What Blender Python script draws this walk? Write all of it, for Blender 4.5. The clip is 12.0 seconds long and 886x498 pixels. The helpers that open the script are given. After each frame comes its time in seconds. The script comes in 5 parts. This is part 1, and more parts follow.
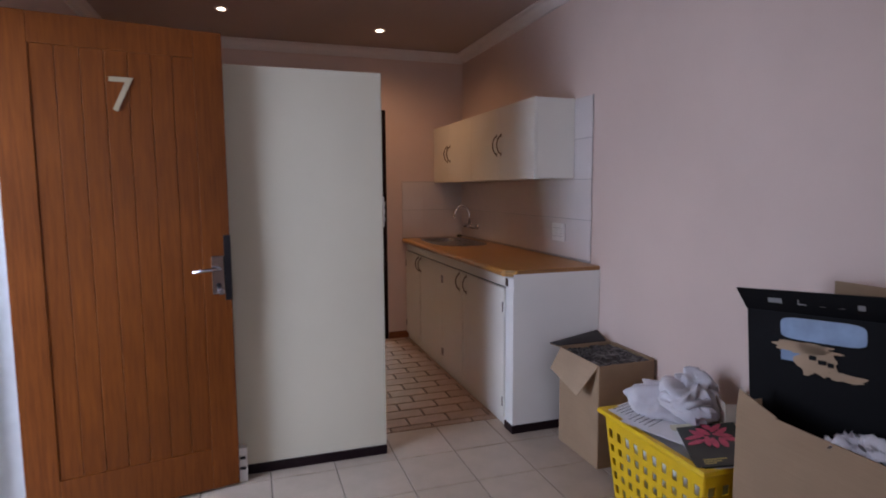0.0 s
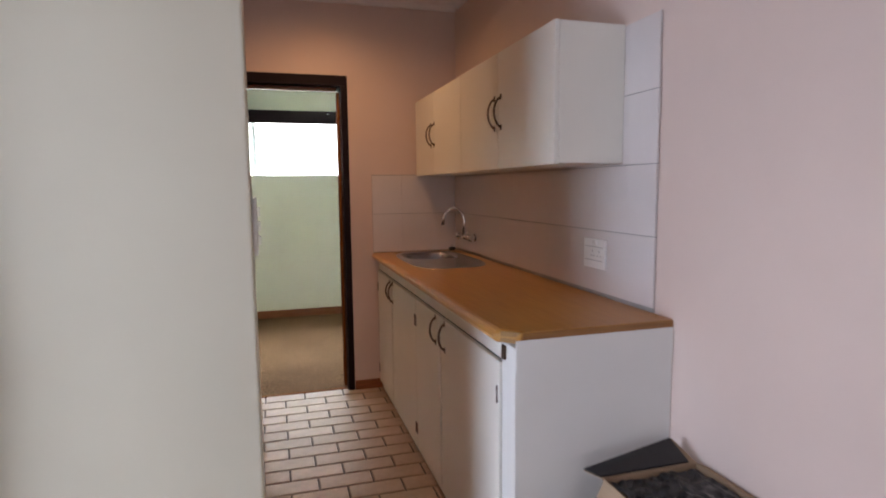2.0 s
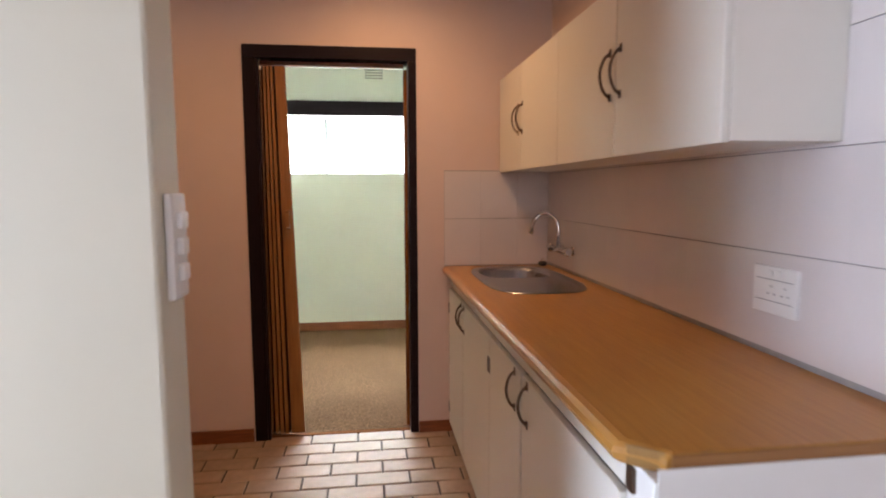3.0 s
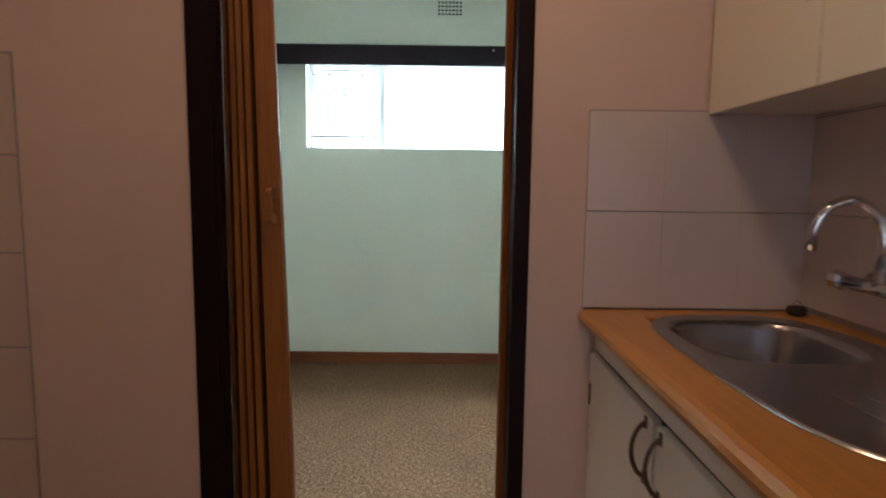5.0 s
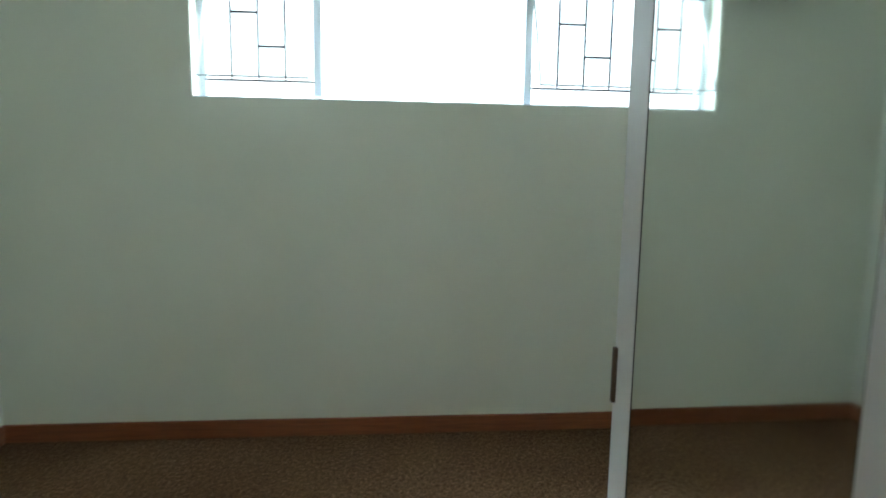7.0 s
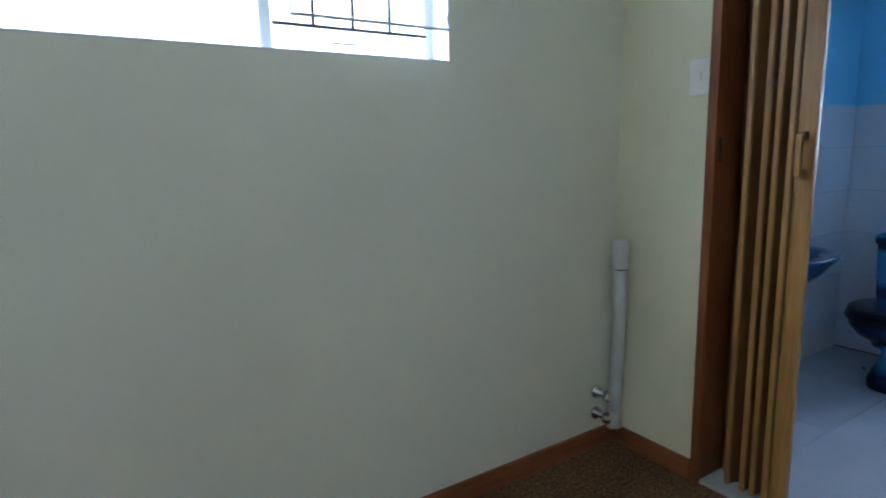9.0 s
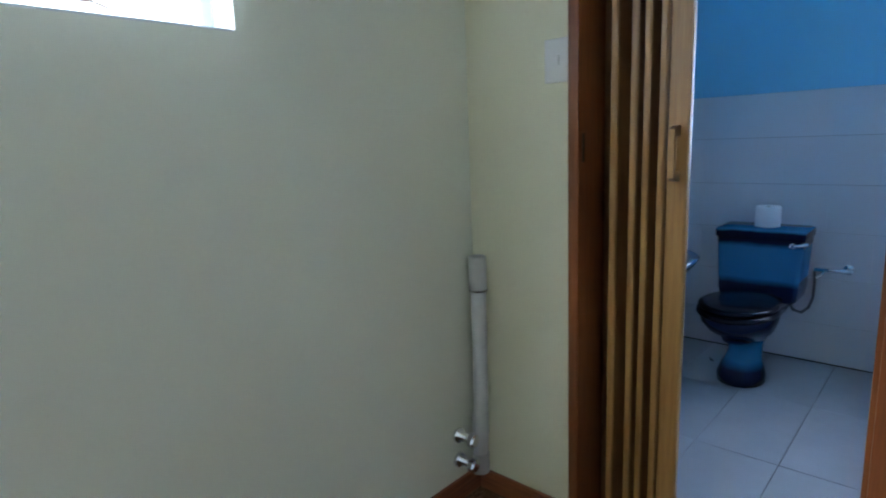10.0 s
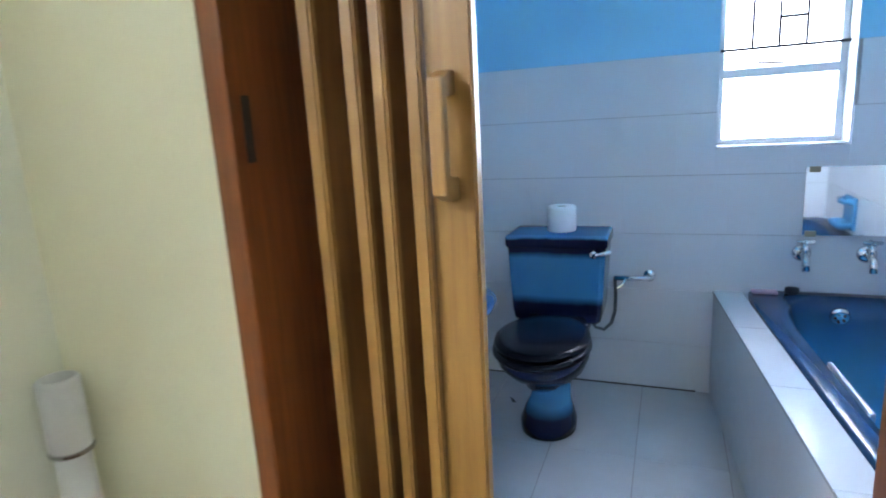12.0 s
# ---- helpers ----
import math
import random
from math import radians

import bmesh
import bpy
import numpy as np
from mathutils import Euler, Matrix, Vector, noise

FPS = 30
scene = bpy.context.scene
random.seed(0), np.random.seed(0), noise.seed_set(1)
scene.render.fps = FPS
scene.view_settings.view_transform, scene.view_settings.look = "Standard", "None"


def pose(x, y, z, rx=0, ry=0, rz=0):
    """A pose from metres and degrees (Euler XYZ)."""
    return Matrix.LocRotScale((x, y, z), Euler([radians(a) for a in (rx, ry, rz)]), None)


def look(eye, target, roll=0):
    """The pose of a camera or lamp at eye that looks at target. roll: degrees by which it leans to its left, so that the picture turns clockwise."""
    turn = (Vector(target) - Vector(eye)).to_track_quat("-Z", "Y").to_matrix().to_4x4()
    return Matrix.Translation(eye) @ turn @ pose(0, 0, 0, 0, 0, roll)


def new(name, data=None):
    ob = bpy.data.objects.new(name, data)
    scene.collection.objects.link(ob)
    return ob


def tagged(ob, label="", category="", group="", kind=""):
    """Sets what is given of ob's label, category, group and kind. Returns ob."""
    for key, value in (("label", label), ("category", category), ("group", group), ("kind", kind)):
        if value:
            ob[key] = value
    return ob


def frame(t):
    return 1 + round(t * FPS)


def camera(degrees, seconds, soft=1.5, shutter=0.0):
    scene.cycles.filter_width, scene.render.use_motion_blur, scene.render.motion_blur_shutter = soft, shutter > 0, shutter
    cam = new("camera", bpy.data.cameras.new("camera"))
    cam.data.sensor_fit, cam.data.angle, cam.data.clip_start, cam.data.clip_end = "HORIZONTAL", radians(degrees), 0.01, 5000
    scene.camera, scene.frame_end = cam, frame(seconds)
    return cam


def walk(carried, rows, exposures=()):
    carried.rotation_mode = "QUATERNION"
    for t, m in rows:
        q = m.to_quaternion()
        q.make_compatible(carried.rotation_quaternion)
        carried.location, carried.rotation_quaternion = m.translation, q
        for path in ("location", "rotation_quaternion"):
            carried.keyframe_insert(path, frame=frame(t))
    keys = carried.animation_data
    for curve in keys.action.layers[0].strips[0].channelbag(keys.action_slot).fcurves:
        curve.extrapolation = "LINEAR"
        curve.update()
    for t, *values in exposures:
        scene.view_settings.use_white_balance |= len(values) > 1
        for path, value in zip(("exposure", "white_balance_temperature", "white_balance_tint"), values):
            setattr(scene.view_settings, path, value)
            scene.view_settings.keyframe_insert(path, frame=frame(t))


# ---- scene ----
cam = camera(75.1, 12.0, soft=1.9, shutter=0.4)
PATH = [
    (0, (-1.892, -5.069, 1.361), (-1.26, -3.183, 1.155), -0.3),
    (0.5, (-1.725, -4.798, 1.347), (-1.087, -2.914, 1.14), -0.2),
    (1, (-1.528, -4.478, 1.352), (-0.888, -2.595, 1.142), -0.6),
    (1.5, (-1.361, -4.12, 1.35), (-0.752, -2.228, 1.136), -0.7),
    (2, (-1.209, -3.77, 1.345), (-0.647, -1.862, 1.133), -0.6),
    (2.5, (-1.082, -3.435, 1.348), (-0.656, -1.492, 1.138), -0.5),
    (3, (-0.981, -3.056, 1.328), (-0.726, -1.083, 1.125), -0.2),
    (3.2, (-0.96, -2.898, 1.332), (-0.756, -0.92, 1.124), -0.1),
    (4.8, (-0.948, -1.65, 1.246), (-0.935, 0.34, 1.042), 0.6),
    (5, (-0.952, -1.487, 1.233), (-0.944, 0.501, 1.018), 0.7),
    (5.5, (-0.998, -1.075, 1.205), (-0.999, 0.912, 0.982), 0.75),
    (6, (-1.032, -0.717, 1.181), (-1.016, 1.27, 0.955), 1.0),
    (6.5, (-1.052, -0.393, 1.168), (-1.013, 1.593, 0.926), 0.97),
    (7, (-1.040, -0.075, 1.175), (-0.863, 1.902, 0.919), 0.85),
    (7.2, (-1.030, 0.025, 1.187), (-0.7596, 1.99, 0.92), 0.5),
    (8.8, (-0.97, 0.835, 1.227), (0.017, 2.54, 0.881), -1.3),
    (9, (-0.928, 0.924, 1.214), (0.139, 2.581, 0.876), -1.5),
    (9.5, (-0.772, 1.071, 1.213), (0.471, 2.599, 0.864), -1.8),
    (10, (-0.59, 1.234, 1.229), (0.857, 2.564, 0.858), -2.4),
    (10.5, (-0.378, 1.362, 1.229), (1.191, 2.54, 0.837), -2.5),
    (11, (-0.125, 1.456, 1.219), (1.572, 2.433, 0.814), -2.8),
    (11.5, (0.099, 1.521, 1.196), (1.863, 2.369, 0.786), -3.2),
    (12, (0.307, 1.566, 1.184), (2.123, 2.292, 0.764), -3.3),
]
# seconds, stops, kelvin, tint
EXPOSURES = [(0.0, -0.36, 6500, 22), (0.5, -0.48, 6400, 22), (1.0, -0.28, 6600, 20), (2.0, 0.22, 6850, 18), (3.2, 0.82, 6800, 17), (4.8, 0.15, 5900, 12), (5.5, -0.22, 5700, 9),
             (6.5, -0.52, 5900, 10), (7.2, -0.55, 5900, 10), (8.8, -0.52, 5550, 22), (10.0, -0.35, 5600, 21), (10.8, -0.17, 5950, 21), (12.0, 0.70, 6400, 22)]
walk(cam, [(t, look(eye, target, roll)) for t, eye, target, roll in PATH], EXPOSURES)

# ---- light ----
world = bpy.data.worlds.new("world")
scene.world = world
world.use_nodes = True
wn = world.node_tree.nodes
sky = wn.new("ShaderNodeTexSky")
sky.sky_type = "NISHITA"
sky.sun_disc = False
sky.sun_elevation, sky.sun_rotation = radians(55), radians(200)
wn["Background"].inputs["Strength"].default_value = 0.12
world.node_tree.links.new(sky.outputs["Color"], wn["Background"].inputs["Color"])
sun = new("sun", bpy.data.lights.new("sun", "SUN"))
sun.data.energy, sun.data.angle, sun.data.color = 1.2, radians(12), (1, 0.96, 0.9)
sun.matrix_world = look((0, -8, 12), (0, 0, 0))


def window_light(name, eye, target, w, h, watts, color):
    lamp = new(name, bpy.data.lights.new(name, "AREA"))
    lamp.data.shape, lamp.data.size, lamp.data.size_y = "RECTANGLE", w, h
    lamp.data.energy, lamp.data.color = watts, color
    lamp.matrix_world = look(eye, target)
    return lamp


window_light("window_light", (-0.875, 3.45, 0.75), (-0.875, 1.75, 2.20), 2.6, 1.1, 660, (0.80, 0.95, 0.97))
window_light("window_light", (-0.875, 3.45, 3.0), (-0.875, 1.75, 1.50), 2.6, 1.0, 760, (0.82, 0.95, 1.0))
window_light("window_light", (3.16, 1.175, 1.50), (0.0, 1.175, 1.40), 0.62, 1.2, 68, (0.68, 0.83, 1.0))
window_light("window_light", (-3.75, -3.05, 1.30), (0.0, -2.95, 0.4), 1.5, 2.2, 152, (0.66, 0.80, 1.0))
window_light("window_light", (-1.45, -6.85, 1.50), (-1.45, -3.6, 0.0), 1.7, 1.2, 14, (0.88, 0.90, 1.0))


def spot_light(x, y, watts):
    lamp = new("downlight_bulb", bpy.data.lights.new("downlight_bulb", "SPOT"))
    lamp.data.energy, lamp.data.color = watts, (1.0, 0.58, 0.28)
    lamp.data.spot_size, lamp.data.spot_blend, lamp.data.shadow_soft_size = radians(164), 1.0, 0.13
    lamp.location = (x, y, 2.54)


for lx, ly, watts in ((-2.02, -0.80, 15), (-0.90, -0.62, 33)):
    spot_light(lx, ly, watts)

# ---- materials ----


class Nodes:
    """A small builder of node materials, in object coordinates (metres)."""

    def __init__(self, name, rough=0.5, metal=0.0, spec=0.5, coat=0.0):
        self.mat = bpy.data.materials.new(name)
        self.mat.use_nodes = True
        self.tree = self.mat.node_tree
        self.bsdf = self.tree.nodes["Principled BSDF"]
        self.bsdf.inputs["Roughness"].default_value = rough
        self.bsdf.inputs["Metallic"].default_value = metal
        self.bsdf.inputs["Specular IOR Level"].default_value = spec
        self.bsdf.inputs["Coat Weight"].default_value = coat
        self.coords = self.tree.nodes.new("ShaderNodeTexCoord").outputs["Object"]

    def link(self, a, b):
        self.tree.links.new(a, b)

    def stretch(self, sx, sy, sz):
        m = self.tree.nodes.new("ShaderNodeMapping")
        m.inputs["Scale"].default_value = (sx, sy, sz)
        self.link(self.coords, m.inputs["Vector"])
        return m.outputs["Vector"]

    def noise(self, scale, detail=4.0, vector=None, rough=0.55):
        n = self.tree.nodes.new("ShaderNodeTexNoise")
        n.inputs["Scale"].default_value, n.inputs["Detail"].default_value = scale, detail
        n.inputs["Roughness"].default_value = rough
        self.link(vector or self.coords, n.inputs["Vector"])
        return n.outputs["Fac"]

    def ramp(self, fac, stops):
        r = self.tree.nodes.new("ShaderNodeValToRGB")
        while len(r.color_ramp.elements) < len(stops):
            r.color_ramp.elements.new(0.5)
        for e, (p, c) in zip(r.color_ramp.elements, stops):
            e.position, e.color = p, (*c, 1)
        self.link(fac, r.inputs["Fac"])
        return r.outputs["Color"]

    def mix(self, fac, a, b, kind="MIX"):
        m = self.tree.nodes.new("ShaderNodeMix")
        m.data_type, m.blend_type = "RGBA", kind
        for value, socket in ((fac, m.inputs[0]), (a, m.inputs[6]), (b, m.inputs[7])):
            if isinstance(value, (int, float)):
                socket.default_value = value
            elif isinstance(value, tuple):
                socket.default_value = (*value, 1)
            else:
                self.link(value, socket)
        return m.outputs[2]

    def random(self):
        return self.tree.nodes.new("ShaderNodeObjectInfo").outputs["Random"]

    def color(self, c):
        if isinstance(c, tuple):
            self.bsdf.inputs["Base Color"].default_value = (*c, 1)
        else:
            self.link(c, self.bsdf.inputs["Base Color"])

    def roughness(self, fac, lo, hi):
        m = self.tree.nodes.new("ShaderNodeMapRange")
        m.inputs["To Min"].default_value, m.inputs["To Max"].default_value = lo, hi
        self.link(fac, m.inputs["Value"])
        self.link(m.outputs["Result"], self.bsdf.inputs["Roughness"])

    def bump(self, fac, strength, distance=0.002):
        b = self.tree.nodes.new("ShaderNodeBump")
        b.inputs["Strength"].default_value, b.inputs["Distance"].default_value = strength, distance
        self.link(fac, b.inputs["Height"])
        self.link(b.outputs["Normal"], self.bsdf.inputs["Normal"])


def dim(c, k):
    return tuple(v * k for v in c)


def paint(name, c, rough=0.55, relief=0.25, vary=0.06, spec=0.35):
    """Rolled wall or enamel paint: faint cloudy stains, fine roller stipple."""
    n = Nodes(name, rough, spec=spec)
    cloud = n.noise(1.7, 5)
    fine = n.noise(240, 2)
    n.color(n.ramp(cloud, [(0.3, dim(c, 1 - vary)), (0.7, dim(c, 1 + vary * 0.4))]))
    n.bump(n.mix(0.25, fine, n.noise(14, 3)), relief, 0.0012)
    n.roughness(cloud, rough - 0.06, rough + 0.08)
    return n.mat


def wood(name, dark, light, grain=(30, 30, 1.6), rough=0.35, vary=0.25, coat=0.0, spec=0.5):
    n = Nodes(name, rough, spec=spec, coat=coat)
    v = n.stretch(*grain)
    g = n.noise(3.2, 7, v, 0.62)
    base = n.ramp(g, [(0.28, dark), (0.5, tuple((a + b) / 2 for a, b in zip(dark, light))), (0.75, light)])
    big = n.noise(1.1, 3)
    n.color(n.mix(n.ramp(big, [(0.3, (0, 0, 0)), (0.75, (1, 1, 1))]), n.mix(1.0, base, (1 - vary,) * 3, "MULTIPLY"), base))
    n.bump(g, 0.18, 0.001)
    n.roughness(big, rough - 0.05, rough + 0.12)
    return n.mat


def tile_mat(name, c, rough=0.3, vary=0.08, mottled=0.1, scale=7, relief=0.1):
    n = Nodes(name, rough)
    m = n.noise(scale, 6)
    base = n.ramp(m, [(0.3, dim(c, 1 - mottled)), (0.7, dim(c, 1 + mottled * 0.4))])
    n.color(n.mix(1.0, base, n.ramp(n.random(), [(0, (1 - vary,) * 3), (1, (1, 1, 1))]), "MULTIPLY"))
    n.roughness(n.noise(20, 4), rough - 0.06, rough + 0.12)
    n.bump(n.noise(60, 3), relief, 0.0008)
    return n.mat


def plain(name, c, rough=0.4, metal=0.0, spec=0.5, coat=0.0, wear=0.05, scale=18):
    n = Nodes(name, rough, metal, spec, coat)
    f = n.noise(scale, 5)
    n.color(n.ramp(f, [(0.3, dim(c, 1 - wear)), (0.7, c)]))
    n.roughness(n.noise(scale * 0.3, 2), max(0.02, rough - 0.03), rough + 0.04)
    return n.mat


def carpet_mat():
    n = Nodes("carpet_pile", 0.95, spec=0.1)
    fleck = n.mix(0.55, n.noise(200, 3, None, 0.78), n.noise(70, 4, None, 0.82))
    patch = n.noise(2.2, 4)
    base = n.ramp(fleck, [(0.37, (0.026, 0.011, 0.005)), (0.5, (0.128, 0.066, 0.030)), (0.62, (0.39, 0.25, 0.15))])
    n.color(n.mix(1.0, base, n.ramp(patch, [(0.3, (0.72, 0.70, 0.68)), (0.7, (1, 1, 1))]), "MULTIPLY"))
    n.bump(n.mix(0.5, fleck, n.noise(420, 2)), 1.0, 0.007)
    return n.mat


def glass_mat():
    n = Nodes("window_glass", 0.02)
    n.bsdf.inputs["Transmission Weight"].default_value = 1.0
    n.bsdf.inputs["IOR"].default_value = 1.45
    n.color((0.95, 0.98, 0.98))
    return n.mat


def brushed_steel():
    n = Nodes("brushed_stainless_steel", 0.26, 1.0)
    streak = n.noise(40, 3, n.stretch(9, 0.5, 9))
    n.color(n.ramp(streak, [(0.3, (0.37, 0.37, 0.40)), (0.7, (0.42, 0.42, 0.45))]))
    n.bump(streak, 0.05, 0.0004)
    return n.mat


def glow(name, c, strength):
    n = Nodes(name)
    n.color((0.8, 0.8, 0.8))
    n.bsdf.inputs["Emission Color"].default_value = (*c, 1)
    n.bsdf.inputs["Emission Strength"].default_value = strength
    return n.mat


M = dict(
    pink=paint("pinkish_wall_paint", (0.675, 0.535, 0.475)),
    cream=paint("cream_wall_paint", (0.60, 0.56, 0.45), vary=0.05),
    green=paint("pale_lime_wall_paint", (0.735, 0.745, 0.63), vary=0.05),
    # the east wall's copy of the bedroom paint, yellowed for the light there
    yellow=paint("wall_paint_in_yellow_light", (0.76, 0.735, 0.545), vary=0.05),
    blue=paint("sky_blue_wall_paint", (0.24, 0.58, 0.78), rough=0.35),
    ceiling=paint("ceiling_paint", (0.43, 0.36, 0.33), rough=0.7),
    ceiling_white=paint("white_ceiling_paint", (0.78, 0.79, 0.70), rough=0.7),
    cornice=paint("cornice_plaster", (0.74, 0.70, 0.67), rough=0.6),
    enamel=paint("white_enamel_paint", (0.76, 0.74, 0.68), rough=0.32, relief=0.2, vary=0.04),
    cabinet_end=paint("white_painted_board", (0.76, 0.76, 0.74), rough=0.45, relief=0.3, vary=0.05),
    dark_frame=plain("dark_brown_enamel", (0.013, 0.006, 0.008), 0.42, spec=0.14, wear=0.1),
    skirting=wood("varnished_skirting_wood", (0.17, 0.05, 0.018), (0.34, 0.115, 0.04), grain=(2, 2, 40), rough=0.35),
    lining=wood("varnished_meranti", (0.15, 0.042, 0.011), (0.29, 0.092, 0.025), rough=0.3),
    fold_red=wood("red_brown_folding_laminate", (0.24, 0.095, 0.022), (0.38, 0.165, 0.042), rough=0.38, vary=0.12),
    fold=wood("folding_door_laminate", (0.245, 0.118, 0.028), (0.355, 0.190, 0.050), rough=0.4, vary=0.12),
    fold_shade=wood("shaded_slat_laminate", (0.115, 0.046, 0.010), (0.20, 0.086, 0.020), rough=0.5, vary=0.12),
    strip=wood("dull_brown_closing_strip", (0.14, 0.045, 0.010), (0.24, 0.080, 0.020), rough=0.7, vary=0.2, spec=0.08),
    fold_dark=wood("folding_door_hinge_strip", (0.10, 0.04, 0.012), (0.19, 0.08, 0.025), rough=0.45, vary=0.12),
    leaf=wood("orange_varnished_pine", (0.135, 0.032, 0.0045), (0.262, 0.072, 0.010), rough=0.42, vary=0.35, spec=0.22),
    worktop=wood("wood_grain_laminate", (0.40, 0.180, 0.036), (0.51, 0.250, 0.060), grain=(26, 1.5, 26), rough=0.28, vary=0.12),
    floor_tile=tile_mat("beige_ceramic_floor_tile", (0.46, 0.38, 0.305), 0.28, 0.10, 0.12),
    brick_tile=tile_mat("terracotta_pink_brick_tile", (0.39, 0.262, 0.192), 0.45, 0.22, 0.18, 16, 0.3),
    grout=plain("grey_grout", (0.20, 0.165, 0.14), 0.9, wear=0.3),
    grout_dark=plain("dark_floor_grout", (0.07, 0.05, 0.04), 0.95, wear=0.3),
    wall_tile=tile_mat("white_glazed_wall_tile", (0.67, 0.615, 0.60), 0.14, 0.03, 0.04, 3, 0.05),
    bath_tile=tile_mat("pale_grey_glazed_tile", (0.67, 0.68, 0.70), 0.16, 0.012, 0.03, 3, 0.05),
    bath_floor=tile_mat("white_glazed_floor_tile", (0.51, 0.53, 0.55), 0.15, 0.05, 0.08, 4, 0.05),
    west_tile=tile_mat("pinkish_cream_wall_tile", (0.63, 0.515, 0.455), 0.2, 0.03, 0.05, 3, 0.05),
    tile_grout=plain("wall_tile_grout", (0.36, 0.34, 0.33), 0.9, wear=0.2),
    carpet=carpet_mat(),
    steel=brushed_steel(),
    chrome=plain("chrome", (0.75, 0.76, 0.78), 0.10, 1.0, wear=0.08),
    bronze=plain("dark_bronze_handle", (0.16, 0.11, 0.08), 0.35, 0.85, wear=0.3),
    black_metal=plain("black_lock_metal", (0.02, 0.02, 0.025), 0.35, 0.6),
    plastic=plain("white_plastic", (0.78, 0.77, 0.75), 0.35),
    socket_line=plain("grey_socket_recess", (0.36, 0.35, 0.36), 0.6),
    pvc=plain("grey_white_pvc", (0.62, 0.63, 0.62), 0.45, wear=0.18, scale=9),
    frame_white=plain("white_window_enamel", (0.60, 0.63, 0.65), 0.4, wear=0.1),
    steel_bar=plain("burglar_bar_steel", (0.03, 0.03, 0.03), 0.8, 0.0, spec=0.1),
    handle_white=plain("pale_chromed_plastic", (0.80, 0.82, 0.84), 0.18, 0.35),
    mirror=plain("mirror_silver", (0.80, 0.84, 0.82), 0.015, 1.0, wear=0.01),
    wardrobe=paint("white_melamine", (0.74, 0.75, 0.76), rough=0.35, relief=0.05, vary=0.02),
    glass=glass_mat(),
    black=plain("black_rubber_and_gaps", (0.012, 0.012, 0.012), 0.6),
    hazy_sky=glow("bright_hazy_daylight", (0.97, 0.98, 1.0), 1.65),
    lamp_glow=glow("downlight_glass", (1.0, 0.86, 0.66), 14),
)

# ---- builders ----
BASE = {}


def thing(name, at, label, category, group="", kind=""):
    e = new(name)
    e.location = at
    e.empty_display_size = 0.05
    BASE[e] = Vector(at)
    return tagged(e, label, category, group, kind)


def finish(bm, mat, smooth):
    me = bpy.data.meshes.new("mesh")
    bmesh.ops.recalc_face_normals(bm, faces=bm.faces)
    for f in bm.faces:
        f.smooth = smooth
    bm.to_mesh(me)
    bm.free()
    me.materials.append(mat)
    return me


def part(name, bm, mat, parent, label="", smooth=False):
    """Link a bmesh, given in world coordinates, as one mesh under a thing or a part."""
    base = BASE[parent]
    bmesh.ops.translate(bm, verts=bm.verts, vec=-base)
    ob = new(name, finish(bm, mat, smooth))
    ob.parent = parent
    BASE[ob] = base
    return tagged(ob, label)


def solid(name, bm, mat, label="", category="", kind="", smooth=False, group=""):
    """A single mesh that stands on its own."""
    ob = new(name, finish(bm, mat, smooth))
    BASE[ob] = Vector((0, 0, 0))
    return tagged(ob, label, category, group, kind)


def box(x0, x1, y0, y1, z0, z1, bevel=0.0, bm=None, seg=2):
    b = bmesh.new()
    bmesh.ops.create_cube(b, size=1)
    bmesh.ops.transform(b, verts=b.verts, matrix=Matrix.LocRotScale(((x0 + x1) / 2, (y0 + y1) / 2, (z0 + z1) / 2), None, (abs(x1 - x0), abs(y1 - y0), abs(z1 - z0))))
    if bevel:
        bmesh.ops.bevel(b, geom=b.edges[:], offset=bevel, segments=seg, affect="EDGES", profile=0.6)
    return join(bm, b)


def join(bm, b):
    if bm is None:
        return b
    me = bpy.data.meshes.new("tmp")
    b.to_mesh(me)
    b.free()
    bm.from_mesh(me)
    bpy.data.meshes.remove(me)
    return bm


def tube(points, r, seg=10, bm=None, caps=True, radii=None):
    """A round bar along a line of points."""
    b = bmesh.new()
    pts = [Vector(p) for p in points]
    rings = []
    up = None
    for i, p in enumerate(pts):
        d = (pts[min(i + 1, len(pts) - 1)] - pts[max(i - 1, 0)]).normalized()
        if up is None:
            up = d.orthogonal().normalized()
        up = (up - d * up.dot(d)).normalized()
        side = d.cross(up)
        rr = radii[i] if radii else r
        rings.append([b.verts.new(p + rr * (math.cos(a) * up + math.sin(a) * side)) for a in (2 * math.pi * k / seg for k in range(seg))])
    for a, c in zip(rings, rings[1:]):
        for k in range(seg):
            b.faces.new((a[k], a[(k + 1) % seg], c[(k + 1) % seg], c[k]))
    if caps:
        b.faces.new(rings[0][::-1])
        b.faces.new(rings[-1])
    return join(bm, b)


def lathe(cx, cy, profile, seg=28, bm=None, sx=1.0, sy=1.0):
    """Rings of (radius, z) about a vertical axis."""
    b = bmesh.new()
    rings = [[b.verts.new((cx + sx * r * math.cos(2 * math.pi * k / seg), cy + sy * r * math.sin(2 * math.pi * k / seg), z)) for k in range(seg)] for r, z in profile]
    for a, c in zip(rings, rings[1:]):
        for k in range(seg):
            b.faces.new((a[k], a[(k + 1) % seg], c[(k + 1) % seg], c[k]))
    b.faces.new(rings[0][::-1])
    b.faces.new(rings[-1])
    return join(bm, b)


